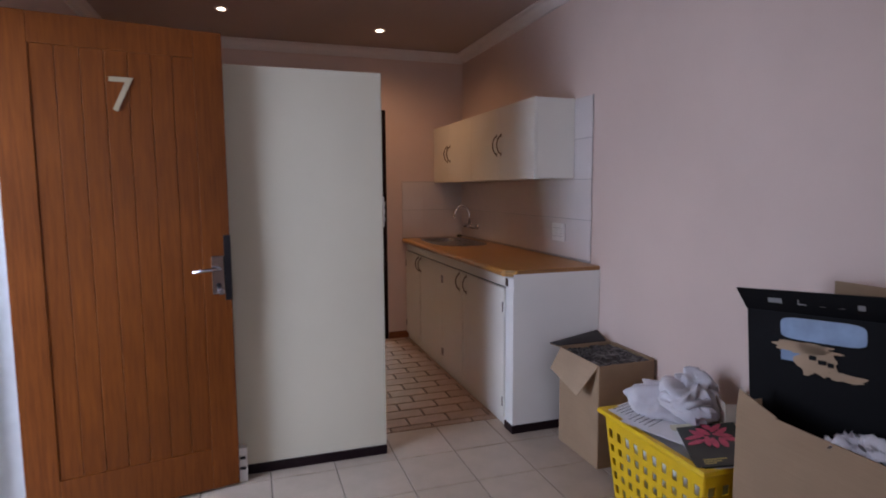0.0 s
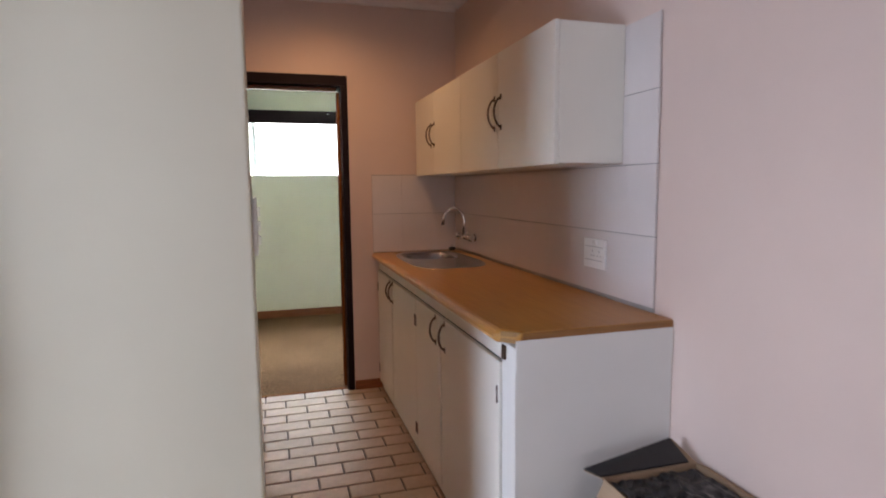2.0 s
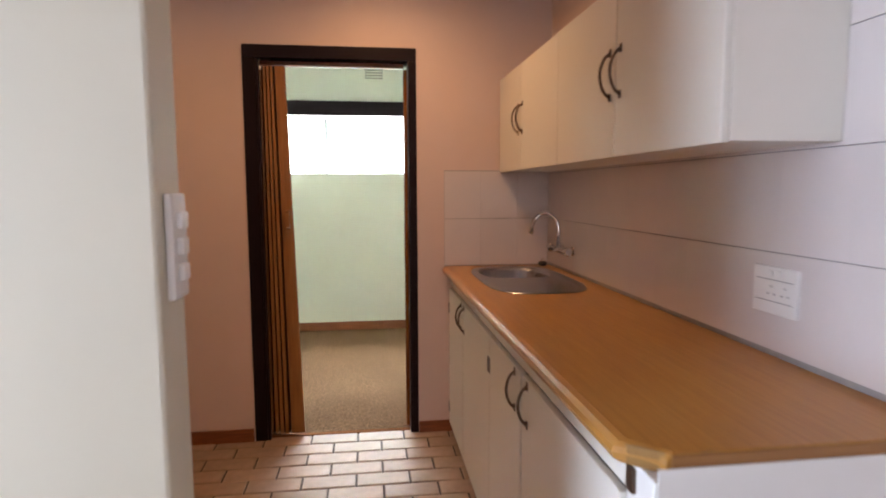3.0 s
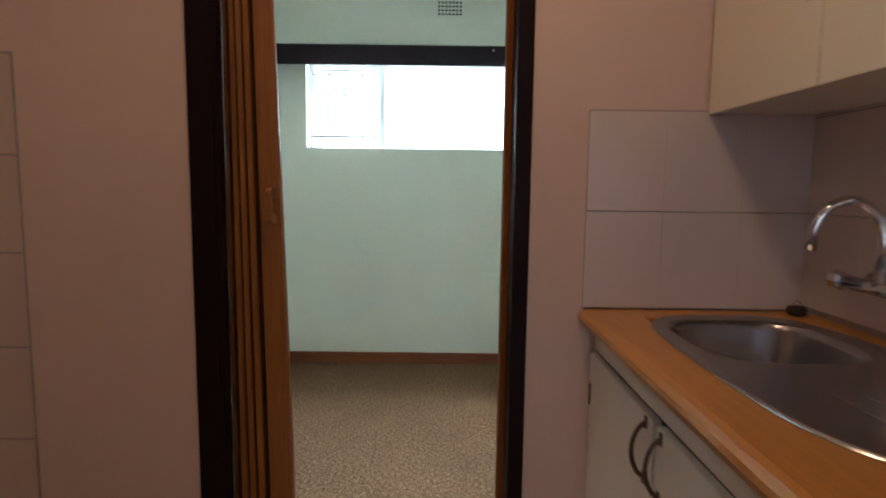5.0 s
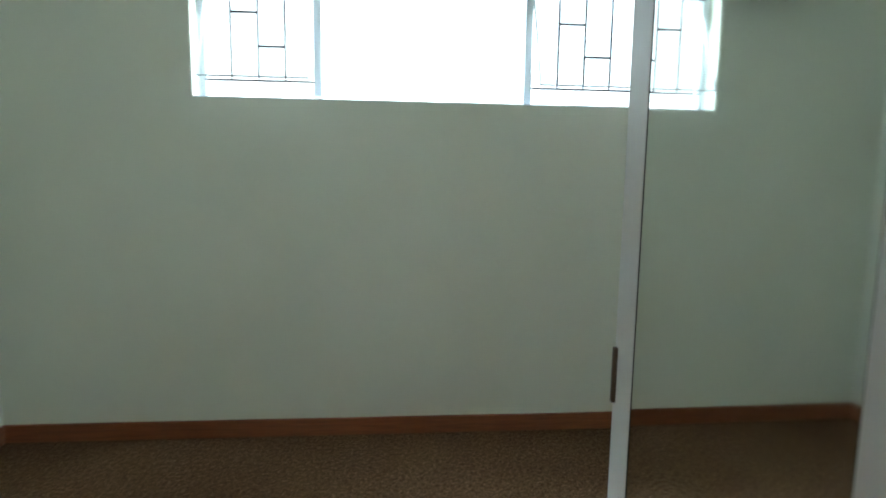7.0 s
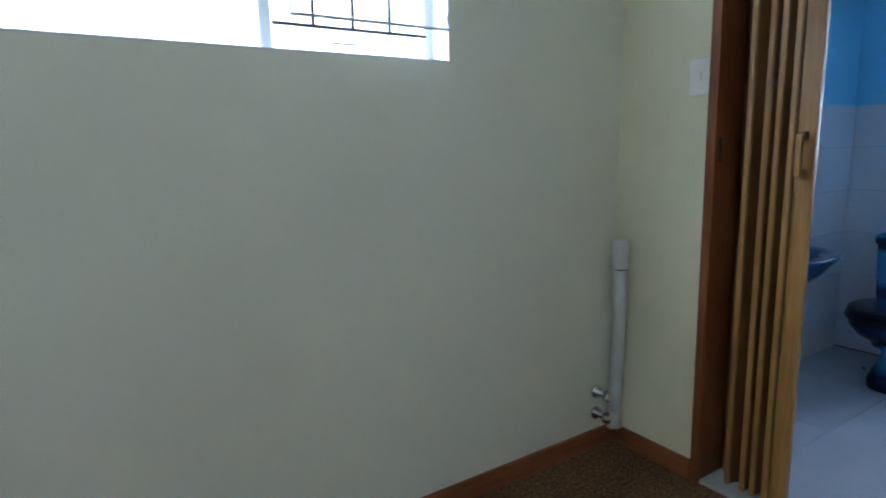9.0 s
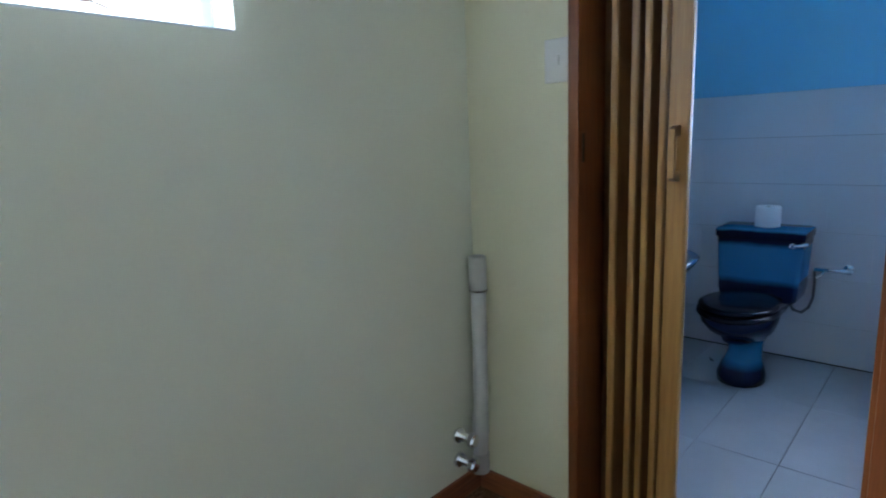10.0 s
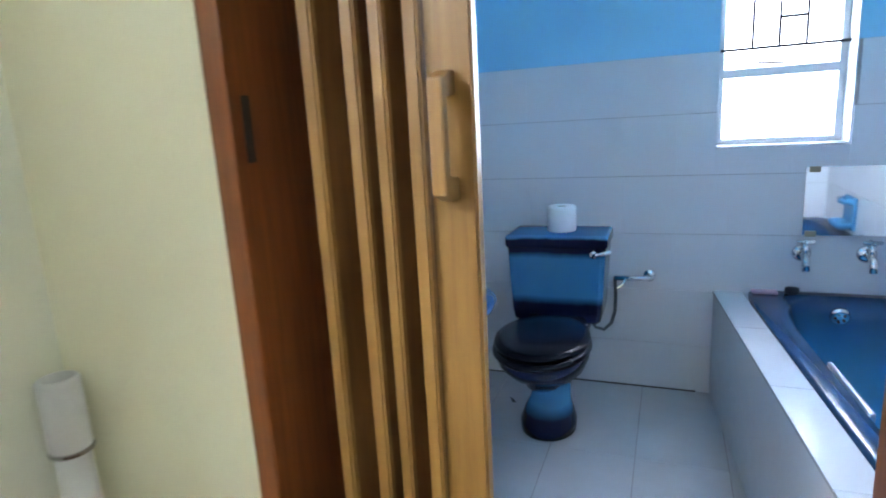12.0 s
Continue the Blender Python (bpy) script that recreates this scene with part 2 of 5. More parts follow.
def loft(rings, bm=None, close_ends=True):
    """Skin rings of equally many points."""
    b = bmesh.new()
    vs = [[b.verts.new(p) for p in r] for r in rings]
    n = len(vs[0])
    for a, c in zip(vs, vs[1:]):
        for k in range(n):
            b.faces.new((a[k], a[(k + 1) % n], c[(k + 1) % n], c[k]))
    if close_ends:
        b.faces.new(vs[0][::-1])
        b.faces.new(vs[-1])
    return join(bm, b)


def turned(bm, m):
    bmesh.ops.transform(bm, verts=bm.verts, matrix=m)
    return bm


def slab(axis, c0, c1, u0, u1, z0, z1, holes=()):
    """A wall with thickness c0..c1 along axis and openings (u0, u1, z0, z1) that go through it."""
    us = sorted({u0, u1, *(v for h in holes for v in h[:2])})
    zs = sorted({z0, z1, *(v for h in holes for v in h[2:])})
    full = {(i, k) for i in range(len(us) - 1) for k in range(len(zs) - 1)
            if not any(h[0] - 1e-6 <= us[i] and us[i + 1] <= h[1] + 1e-6 and h[2] - 1e-6 <= zs[k] and zs[k + 1] <= h[3] + 1e-6 for h in holes)}
    b = bmesh.new()
    made = {}

    def v(c, i, k):
        if (c, i, k) not in made:
            made[c, i, k] = b.verts.new((c, us[i], zs[k]) if axis == "x" else (us[i], c, zs[k]))
        return made[c, i, k]
    for i, k in full:
        for c in (c0, c1):
            b.faces.new((v(c, i, k), v(c, i + 1, k), v(c, i + 1, k + 1), v(c, i, k + 1)))
        for di, dk, e in ((-1, 0, ((i, k), (i, k + 1))), (1, 0, ((i + 1, k), (i + 1, k + 1))), (0, -1, ((i, k), (i + 1, k))), (0, 1, ((i, k + 1), (i + 1, k + 1)))):
            if (i + di, k + dk) not in full:
                b.faces.new((v(c0, *e[0]), v(c0, *e[1]), v(c1, *e[1]), v(c1, *e[0])))
    return b


def sheet(corners, th, bend=0.0, cuts=6):
    """A board between four corners, with thickness and a slight bow."""
    a, b_, c, d = (Vector(p) for p in corners)
    n = (b_ - a).cross(d - a).normalized()
    g = bmesh.new()
    rows = []
    for i in range(cuts + 1):
        u = i / cuts
        row = []
        for j in range(cuts + 1):
            v = j / cuts
            p = a * (1 - u) * (1 - v) + b_ * u * (1 - v) + c * u * v + d * (1 - u) * v
            p = p + n * (bend * math.sin(math.pi * u) * math.sin(math.pi * v))
            row.append((g.verts.new(p + n * th / 2), g.verts.new(p - n * th / 2)))
        rows.append(row)
    for i in range(cuts):
        for j in range(cuts):
            q = (rows[i][j], rows[i + 1][j], rows[i + 1][j + 1], rows[i][j + 1])
            g.faces.new([v[0] for v in q])
            g.faces.new([v[1] for v in q][::-1])
    edge = [rows[i][0] for i in range(cuts + 1)] + [rows[cuts][j] for j in range(1, cuts + 1)] + [rows[i][cuts] for i in range(cuts - 1, -1, -1)] + [rows[0][j] for j in range(cuts - 1, 0, -1)]
    for p, q in zip(edge, edge[1:] + edge[:1]):
        g.faces.new((p[0], q[0], q[1], p[1]))
    return g


# ---- the structure ----
TOP = 2.57
solid("ground", box(-60, 60, -60, 60, -0.5, -0.12), plain("pale_concrete_ground", (0.4, 0.38, 0.34), 0.9), kind="structure")
KD = (-1.53, -0.766, 0.0, 1.99)          # kitchen doorway
BD = (1.315, 2.055, 0.0, 2.03)             # bathroom doorway
WIN = (-1.86, 0.09, 1.478, 2.055)          # bedroom window
BWIN = (0.955, 1.40, 1.035, 1.95)          # bathroom window
ED = (-3.34, -2.50, 0.0, 2.05)             # entrance
LWIN = (-2.25, -0.65, 0.95, 2.05)          # living room window
WY, BX, BXX, EX, SY = 2.445, 0.874, 1.03, 2.83, 0.62   # window wall, bathroom wall (two faces), bathroom's far wall and side wall
solid("wall_kitchen_east", slab("x", 0.0, 0.12, -6.6, -0.001, 0, TOP), M["pink"], kind="structure")
solid("wall_kitchen_west", slab("x", -3.12, -2.9, -6.6, 0.0, 0, TOP, [ED]), M["pink"], kind="structure")
solid("wall_kitchen_north", slab("y", 0.0, 0.06, -3.12, BXX, 0, TOP, [KD]), M["pink"], kind="structure")
solid("wall_living_south", slab("y", -6.82, -6.6, -3.12, 0.12, 0, TOP, [LWIN]), M["pink"], kind="structure")
solid("wall_bedroom_south", slab("y", 0.06, 0.12, -2.9, BXX, 0, TOP, [KD]), M["green"], kind="structure")
solid("wall_bedroom_west", slab("x", -2.9, -2.705, 0.12, WY, 0, TOP), M["green"], kind="structure")
solid("wall_bedroom_north", slab("y", WY, WY + 0.19, -2.9, BX, 0, TOP, [WIN]), M["green"], kind="structure")
solid("wall_bedroom_east", slab("x", BX, 0.95, 0.12, WY + 0.19, 0, TOP, [BD]), M["yellow"], kind="structure")
solid("wall_bathroom_west", slab("x", 0.95, BXX, 0.12, WY + 0.19, 0, TOP, [BD]), M["blue"], kind="structure")
solid("wall_bathroom_east", slab("x", EX, EX + 0.2, 0.40, WY + 0.19, 0, TOP, [BWIN]), M["blue"], kind="structure")
solid("wall_bathroom_north", slab("y", WY, WY + 0.19, BXX, EX, 0, TOP), M["blue"], kind="structure")
solid("wall_bathroom_south", slab("y", 0.40, SY, BXX, EX, 0, TOP), M["blue"], kind="structure")
solid("ceiling_kitchen", box(-3.12, 0.12, -6.82, 0.0, TOP, TOP + 0.1), M["ceiling"], kind="structure")
solid("ceiling_bedroom", box(-2.9, 0.95, 0.0, 2.64, TOP, TOP + 0.1), M["ceiling_white"], kind="structure")
solid("ceiling_bathroom", box(0.95, 3.03, 0.4, 2.64, TOP, TOP + 0.1), M["ceiling_white"], kind="structure")
floor_living = solid("floor_living", box(-2.9, 0.0, -6.6, -2.02, -0.12, -0.004), M["grout"], kind="structure")
floor_kitchen = solid("floor_kitchen", box(-2.9, 0.0, -2.02, 0.06, -0.12, -0.004), M["grout_dark"], kind="structure")
solid("floor_bedroom", box(-2.705, BX, 0.06, WY, -0.12, 0.0), M["carpet"], "brown speckled short-pile carpet, fitted wall to wall", "carpet", kind="structure")
floor_bathroom = solid("floor_bathroom", box(BX, EX, SY, WY, -0.12, -0.004), M["tile_grout"], kind="structure")
solid("backdrop_garden", box(-9, 1.8, 5.0, 5.05, -0.1, 6.0), M["hazy_sky"], kind="structure")
solid("backdrop_yard", box(5.2, 5.25, -2.5, 5.0, -0.1, 6.0), M["hazy_sky"], kind="structure")
PX, PY0, PY1, PZ = -1.26, -2.25, -2.145, 1.925
solid("wall_partition", box(-2.9, PX, PY0, PY1, 0, PZ, 0.006), M["cream"], "cream painted free-standing partition wall, open above", "partition wall", kind="structure")

# skirtings and cornices


def run(name, x0, x1, y0, y1, z0, z1, mat, label, category="skirting"):
    return solid(name, box(x0, x1, y0, y1, z0, z1, 0.004), mat, label, category, kind="structure")


SK = "varnished reddish-brown wooden skirting along the wall"
run("baseboard", -2.705, BX, WY - 0.014, WY, 0, 0.08, M["skirting"], SK)
run("baseboard", -2.705, -2.691, 0.12, WY - 0.016, 0, 0.08, M["skirting"], SK)
run("baseboard", BX - 0.014, BX, 2.078, WY - 0.016, 0, 0.075, M["skirting"], SK)
run("baseboard", BX - 0.014, BX, 0.12, 1.345, 0, 0.075, M["skirting"], SK)
run("baseboard", -2.69, -1.60, 0.12, 0.134, 0, 0.08, M["skirting"], SK)
run("baseboard", -2.9, -1.60, -0.013, 0, 0, 0.072, M["skirting"], SK)
run("baseboard", -0.7215, -0.5, -0.013, 0, 0, 0.065, M["skirting"], SK)
DSK = "dark brown painted skirting board"
run("baseboard", -2.9, PX, PY0 - 0.012, PY0, 0, 0.047, M["dark_frame"], DSK)
run("baseboard", -2.9, -2.888, -6.6, -3.42, 0, 0.062, M["dark_frame"], DSK)


def cornice(u0, u1, at, along, sign, top):
    """A cove moulding between wall and ceiling."""
    prof = [(0, 0), (0.075, 0), (0.072, -0.012), (0.045, -0.022), (0.022, -0.045), (0.012, -0.072), (0, -0.075)]
    rings = []
    for u in (u0, u1):
        rings.append([(u, at + sign * a, top + h) if along == "x" else (at + sign * a, u, top + h) for a, h in prof])
    solid("cornice", loft(rings), M["cornice"], "white plaster cove cornice under the ceiling", "cornice", kind="structure")


cornice(-2.9, 0.0, 0.0, "x", -1, TOP)
cornice(-6.6, -0.075, 0.0, "y", -1, TOP)
cornice(-6.6, -0.075, -2.9, "y", 1, TOP)
cornice(-2.705, BX, WY, "x", -1, TOP)

# ---- kitchen ----
# dark steel frame of the kitchen doorway
door_1 = thing("door_1", (-1.14, 0.06, 0), "dark brown painted steel door frame around the open doorway", "door frame", kind="structure")
for fx0, fx1 in ((-1.594, -1.53), (-0.766, -0.7235)):
    b = box(fx0, fx1, -0.008, 0.128, 0, 1.99, 0.005)
    if fx0 < -1:
        box(fx1, fx1 + 0.014, -0.006, 0.03, 0, 1.985, 0.003, b)
    part("jamb", b, M["dark_frame"], door_1)
part("lintel", box(-1.594, -0.7235, -0.0081, 0.1281, 1.99, 2.056, 0.005), M["dark_frame"], door_1)
part("track", box(-1.52, -0.785, 0.055, 0.095, 1.966, 1.989, 0.003), M["lining"], door_1, "brown curtain track of the folding door")
part("strike_channel", box(-0.7835, -0.7665, 0.078, 0.127, 0.01, 1.964, 0.002), M["strip"], door_1, "brown wooden closing strip")
part("threshold", box(-1.53, -0.766, 0.03, 0.062, -0.004, 0.006, 0.003), M["strip"], door_1, "worn brown threshold strip")


def folding_door(name, label, along, u0, u1, mid, amp, folds, top, lean, stile, handle_z, face, mat, fronts=(), backs=()):
    """A bunched accordion door: hinged slats in zigzag, a flat leading stile with a moulded pull."""
    at = (u0, mid, 0.02) if along == "x" else (mid, u0, 0.02)
    d = thing(name, at, label, "folding door")

    def put(pa, pb, z0, z1, th):
        (ua, va), (ub, vb) = pa, pb
        n = Vector((-(vb - va), ub - ua)).normalized() * th / 2
        quad = [(ua + n.x, va + n.y), (ub + n.x, vb + n.y), (ub - n.x, vb - n.y), (ua - n.x, va - n.y)]
        rings = []
        for z in (z0, z1):
            k = lean * (1 - (z - z0) / (z1 - z0))
            ring = []
            for u, v in quad:
                uu = u + k * (u - u0) / (u1 - u0)
                ring.append((uu, v, z) if along == "x" else (v, uu, z))
            rings.append(ring)
        b = loft(rings)
        bmesh.ops.bevel(b, geom=b.edges[:], offset=min(0.003, th * 0.3), segments=2, affect="EDGES")
        return b
    sgn = 1 if u1 > u0 else -1
    end = u1 - sgn * stile
    step = (end - u0) / folds
    pts = [(u0 + step * i, mid + (amp if i % 2 else -amp) * (0.85 + 0.15 * math.sin(i * 2.3))) for i in range(folds + 1)]
    widths = {}
    if fronts:
        pts = [(u0, mid - face * amp)]
        for (u, w), back in zip(fronts, backs):
            widths[u] = w
            pts += [(u, mid + face * amp), (back, mid - face * amp)]
    # slats and rear strips are coloured dark, standing in for shade in the folds
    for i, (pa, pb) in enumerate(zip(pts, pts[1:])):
        part("slat", put(pa, pb, 0.02, top, 0.009), M["fold_shade"], d, "slat between the folds, coloured dark as if in shade")
    for i, (u, v) in enumerate(pts[1:-1]):
        if (v - mid) * face > 0:
            w = widths[u] if fronts else min(0.0135 if i % 4 else 0.0115, abs(step) * 0.66)
            part("ridge", put((u - w, v + face * 0.004), (u + w, v + face * 0.004), 0.021, top - 0.001, 0.016), mat, d)
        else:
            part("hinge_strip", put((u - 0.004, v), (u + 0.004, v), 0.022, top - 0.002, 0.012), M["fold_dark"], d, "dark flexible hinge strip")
    v = mid + face * amp * 0.75
    st = part("stile", put((end - sgn * 0.004, v), (u1, v), 0.02, top, 0.022), mat, d)
    # pull handle
    uc = end + (u1 - end) * 0.45 + lean * 0.45
    z0, z1 = handle_z
    o = v + face * 0.011
    hw = 0.0085
    outline = [(0, z0), (0.020, z0 + 0.001), (0.043, z0 + 0.010), (0.043, z1 - 0.010), (0.020, z1 - 0.001), (0, z1), (0, z1 - 0.026), (0.030, z1 - 0.028), (0.030, z0 + 0.028), (0, z0 + 0.026)]
    g = loft([[(u, o + face * d, z) if along == "x" else (o + face * d, u, z) for d, z in outline] for u in (uc - hw, uc + hw)])
    bmesh.ops.bevel(g, geom=g.edges[:], offset=0.0015, segments=2, affect="EDGES")
    part("handle", g, mat, st, "moulded wooden-look pull handle")
    return d


folding_door("folding_door", "brown wood-look accordion door, folded open against the jamb", "x", -1.514, -1.392, 0.075, 0.042, 8, 1.96, 0.050, 0.046, (1.13, 1.226), -1, M["fold_red"])
for zz, hh, dx in ((1.385, 0.005, 0.0), (1.262, 0.008, 0.0), (1.249, 0.004, 0.001)):
    part("paint_chip", box(-0.7255 - dx, -0.7230, -0.0088, -0.0045, zz, zz + hh, 0.0008), M["pink"], door_1, "chip in the dark paint")
hook = thing("curtain_hook", (-1.52, 0.02, 1.93), "small white plastic hook at the head of the folding door", "hook")
part("peg", tube([(-1.531, 0.02, 1.945), (-1.505, 0.02, 1.945)], 0.009, 10), M["plastic"], hook)
part("pin", tube([(-1.516, 0.02, 1.945), (-1.516, 0.018, 1.988)], 0.003, 8), M["plastic"], hook)


def bow_handle(parent, fixed, axis, u, z, length, out, mat=None, vertical=True):
    """A bowed cupboard pull that stands off a face."""
    pts = []
    for i in range(13):
        a = i / 12
        d = out * math.sin(math.pi * a) ** 0.55
        h = z + (a - 0.5) * length
        pts.append((fixed - d, u, h) if axis == "x" else (u, fixed - d, h))
    b = tube(pts, 0.0045, 8, radii=[0.006 if i in (0, 12) else 0.0045 for i in range(13)])
    for h in (z - length / 2, z + length / 2):
        if axis == "x":
            box(fixed - 0.004, fixed, u - 0.006, u + 0.006, h - 0.012, h + 0.012, 0.002, b)
    return part("handle", b, mat or M["bronze"], parent, "bowed dark bronze handle", smooth=True)


def base_unit(y0, y1, gap, handles, hinges, last=False):
    """A floor cupboard with two painted doors, kick plinth and top rail."""
    c = thing("base_cabinet", (-0.28, (y0 + y1) / 2, 0), "white painted kitchen base cabinet with two flush doors", "cabinet", "kitchen base cabinets")
    part("side_panel", box(-0.535, -0.005, y0, y0 + 0.018, 0.09, 0.875, 0.001), M["enamel"], c)
    part("side_panel", box(-0.535, -0.005, y1 - 0.018, y1, 0.09, 0.875, 0.001), M["enamel"], c)
    part("base_panel", box(-0.535, -0.005, y0 + 0.018, y1 - 0.018, 0.09, 0.108), M["enamel"], c)
    part("back_panel", box(-0.022, -0.005, y0 + 0.018, y1 - 0.018, 0.108, 0.875), M["enamel"], c)
    part("top_rail", box(-0.545, -0.517, y0, y1, 0.815, 0.878, 0.002), M["enamel"], c)
    part("plinth", box(-0.535, -0.50, y0, y1, 0.0, 0.089, 0.002), M["enamel"], c, "scuffed white kick plinth")
    ym = gap
    # black strips behind the doors imitate the shade inside the gaps
    part("door_seal", box(-0.5366, -0.5352, ym - 0.014, ym + 0.022, 0.10, 0.79), M["black"], c, "black strip as the shade in the gap between the doors")
    part("door_seal", box(-0.5366, -0.5352, y0 + 0.004, y1 - 0.004, 0.7905, 0.8145), M["black"], c, "black strip as the shade in the gap over the doors")
    for a, e, hy, hinge in ((y0 + 0.003, ym - 0.007, handles[0], hinges[0]), (ym + 0.015, y1 - 0.003, handles[1], hinges[1])):
        d = part("door", box(-0.556, -0.537, a, e, 0.058, 0.806, 0.003), M["enamel"], c)
        bow_handle(d, -0.556, "x", hy, 0.737, 0.110, 0.027)
        for hz in (0.15, 0.70):
            part("hinge", tube([(-0.5565, hinge, hz - 0.028), (-0.5565, hinge, hz + 0.028)], 0.005, 8), M["steel"], d, "small exposed steel hinge")
    return c


base_unit(-1.06, -0.012, -0.475, (-0.432, -0.508), (-0.03, -1.05))
base_unit(-2.155, -1.062, -1.50, (-1.43, -1.565), (-1.075, -2.14))
endp = thing("cabinet_end_panel", (-0.28, -2.20, 0), "white painted end panel of the counter on a dark plinth", "end panel")
part("panel", box(-0.548, -0.002, -2.256, -2.157, 0.046, 0.877, 0.004), M["cabinet_end"], endp)
part("panel_lip", box(-0.545, -0.003, -2.2585, -2.2555, 0.80, 0.898, 0.001), M["cabinet_end"], endp, "painted top edge of the end panel")
part("plinth", box(-0.552, -0.002, -2.262, -2.157, 0.0, 0.0455, 0.003), M["dark_frame"], endp, "dark brown painted plinth strip")
part("bracket", box(-0.556, -0.549, -2.195, -2.170, 0.825, 0.868, 0.002), M["bronze"], endp, "small metal corner bracket")

# worktop with a rounded front edge and a hole for the sink
SX0, SX1, SY0, SY1 = -0.475, -0.075, -0.88, -0.10
wt = thing("worktop", (-0.29, -1.12, 0.88), "orange-brown wood-grain laminate worktop with rounded front edge", "worktop")


def worktop_mesh():
    prof = [(-0.002, 0.88), (-0.002, 0.92), (-0.565, 0.92), (-0.578, 0.917), (-0.588, 0.909), (-0.591, 0.90), (-0.588, 0.889), (-0.578, 0.882), (-0.565, 0.88)]
    ys = [-2.25, -0.492, -0.108, -0.003]
    b = bmesh.new()

    def ring(y, pr):
        return [(x, y, z) for x, z in pr]
    clipped = [(max(x, -0.512 + (x + 0.565) * 0.6) if x < -0.5 else x, z) for x, z in prof]
    loft([ring(ys[0], clipped), ring(ys[0] + 0.012, [(x - 0.006 if x < -0.4 else x, z) for x, z in clipped]), ring(ys[0] + 0.06, prof), ring(ys[1], prof)], b)
    loft([ring(ys[2], prof), ring(ys[3], prof)], b)
    box(-0.095, -0.002, ys[1], ys[2], 0.88, 0.92, 0, b)
    front = [(-0.452, 0.88), (-0.452, 0.92)] + prof[2:]
    loft([ring(ys[1], front), ring(ys[2], front)], b)
    return b


part("top", worktop_mesh(), M["worktop"], wt)
part("end_strip", box(-0.520, -0.002, -2.2545, -2.2505, 0.885, 0.917, 0.0015), wood("worn_edge_strip", (0.28, 0.12, 0.035), (0.40, 0.19, 0.06), (1.5, 26, 26), 0.4), wt, "slightly lifted laminate edging strip")
part("corner_patch", turned(box(-0.030, 0.030, -0.0022, 0.0012, 0.8835, 0.9175, 0.002), Matrix.Translation((-0.548, -2.2225, 0)) @ Matrix.Rotation(math.atan2(-0.048, 0.058), 4, "Z")), M["fold"], wt, "paler edging on the clipped corner")


def superellipse(cx, cy, a, c, n, z, seg=48, e=None):
    pts = []
    for k in range(seg):
        t = 2 * math.pi * k / seg
        ct, st = math.cos(t), math.sin(t)
        pts.append((cx + a * math.copysign(abs(ct) ** (2 / n), ct), cy + c * math.copysign(abs(st) ** (2 / n), st), z))
    return pts


sink = thing("sink", (-0.275, -0.49, 0.92), "stainless steel inset sink with one bowl and a flat drainer", "sink")
cx, cy = (SX0 + SX1) / 2, (SY0 + SY1) / 2
bowl_c = (-0.275, -0.30)
rings = [superellipse(cx, cy, 0.212, 0.405, 3.6, 0.9215), superellipse(cx, cy, 0.208, 0.40, 3.6, 0.9265), superellipse(cx, cy, 0.198, 0.388, 3.6, 0.9255),
         superellipse(cx, cy, 0.186, 0.372, 3.6, 0.9225), superellipse(cx, cy, 0.183, 0.369, 3.6, 0.9222), superellipse(bowl_c[0], bowl_c[1], 0.168, 0.178, 3.4, 0.9222), superellipse(bowl_c[0], bowl_c[1], 0.165, 0.175, 3.4, 0.9218),
         superellipse(bowl_c[0], bowl_c[1], 0.159, 0.169, 3.4, 0.915), superellipse(bowl_c[0], bowl_c[1], 0.156, 0.165, 3.3, 0.905), superellipse(bowl_c[0], bowl_c[1], 0.150, 0.158, 3.2, 0.83),
         superellipse(bowl_c[0], bowl_c[1], 0.135, 0.142, 3.0, 0.785), superellipse(bowl_c[0], bowl_c[1], 0.08, 0.085, 2.4, 0.776), superellipse(bowl_c[0], bowl_c[1], 0.030, 0.030, 2.0, 0.774)]
pan = part("basin", loft(rings, close_ends=False), M["steel"], sink, smooth=True)
for face in pan.data.polygons:
    face.use_smooth = abs(face.normal.z) < 0.985
part("waste", lathe(bowl_c[0], bowl_c[1], [(0.034, 0.7745), (0.036, 0.778), (0.024, 0.777), (0.010, 0.7755)], 20), M["chrome"], sink, "chrome waste fitting", smooth=True)
for i in range(4):
    xx = -0.345 + i * 0.047
    part("drainer_ridge", tube([(xx, -0.60, 0.9200), (xx, -0.64, 0.9214), (xx, -0.76, 0.9214), (xx, -0.80, 0.9200)], 0.0016, 6), M["steel"], sink)

mixer = thing("sink_mixer", (0, -0.33, 1.03), "wall-mounted chrome sink mixer with swan-neck spout and two crosshead taps", "tap")
part("crosspiece", tube([(-0.055, -0.42, 1.035), (-0.055, -0.24, 1.035)], 0.016, 14), M["chrome"], mixer, smooth=True)
for yy in (-0.405, -0.255):
    part("wall_flange", tube([(-0.002, yy, 1.035), (-0.014, yy, 1.035), (-0.016, yy, 1.035), (-0.058, yy, 1.035)], 0.02, 14, radii=[0.028, 0.026, 0.013, 0.013]), M["chrome"], mixer, smooth=True)
    s = -1 if yy < -0.3 else 1
    part("handwheel", tube([(-0.055, yy + s * 0.018, 1.035), (-0.055, yy + s * 0.03, 1.035), (-0.055, yy + s * 0.034, 1.035), (-0.055, yy + s * 0.06, 1.035), (-0.055, yy + s * 0.066, 1.035)], 0.02, 8, radii=[0.013, 0.013, 0.022, 0.022, 0.016]), M["chrome"], mixer)
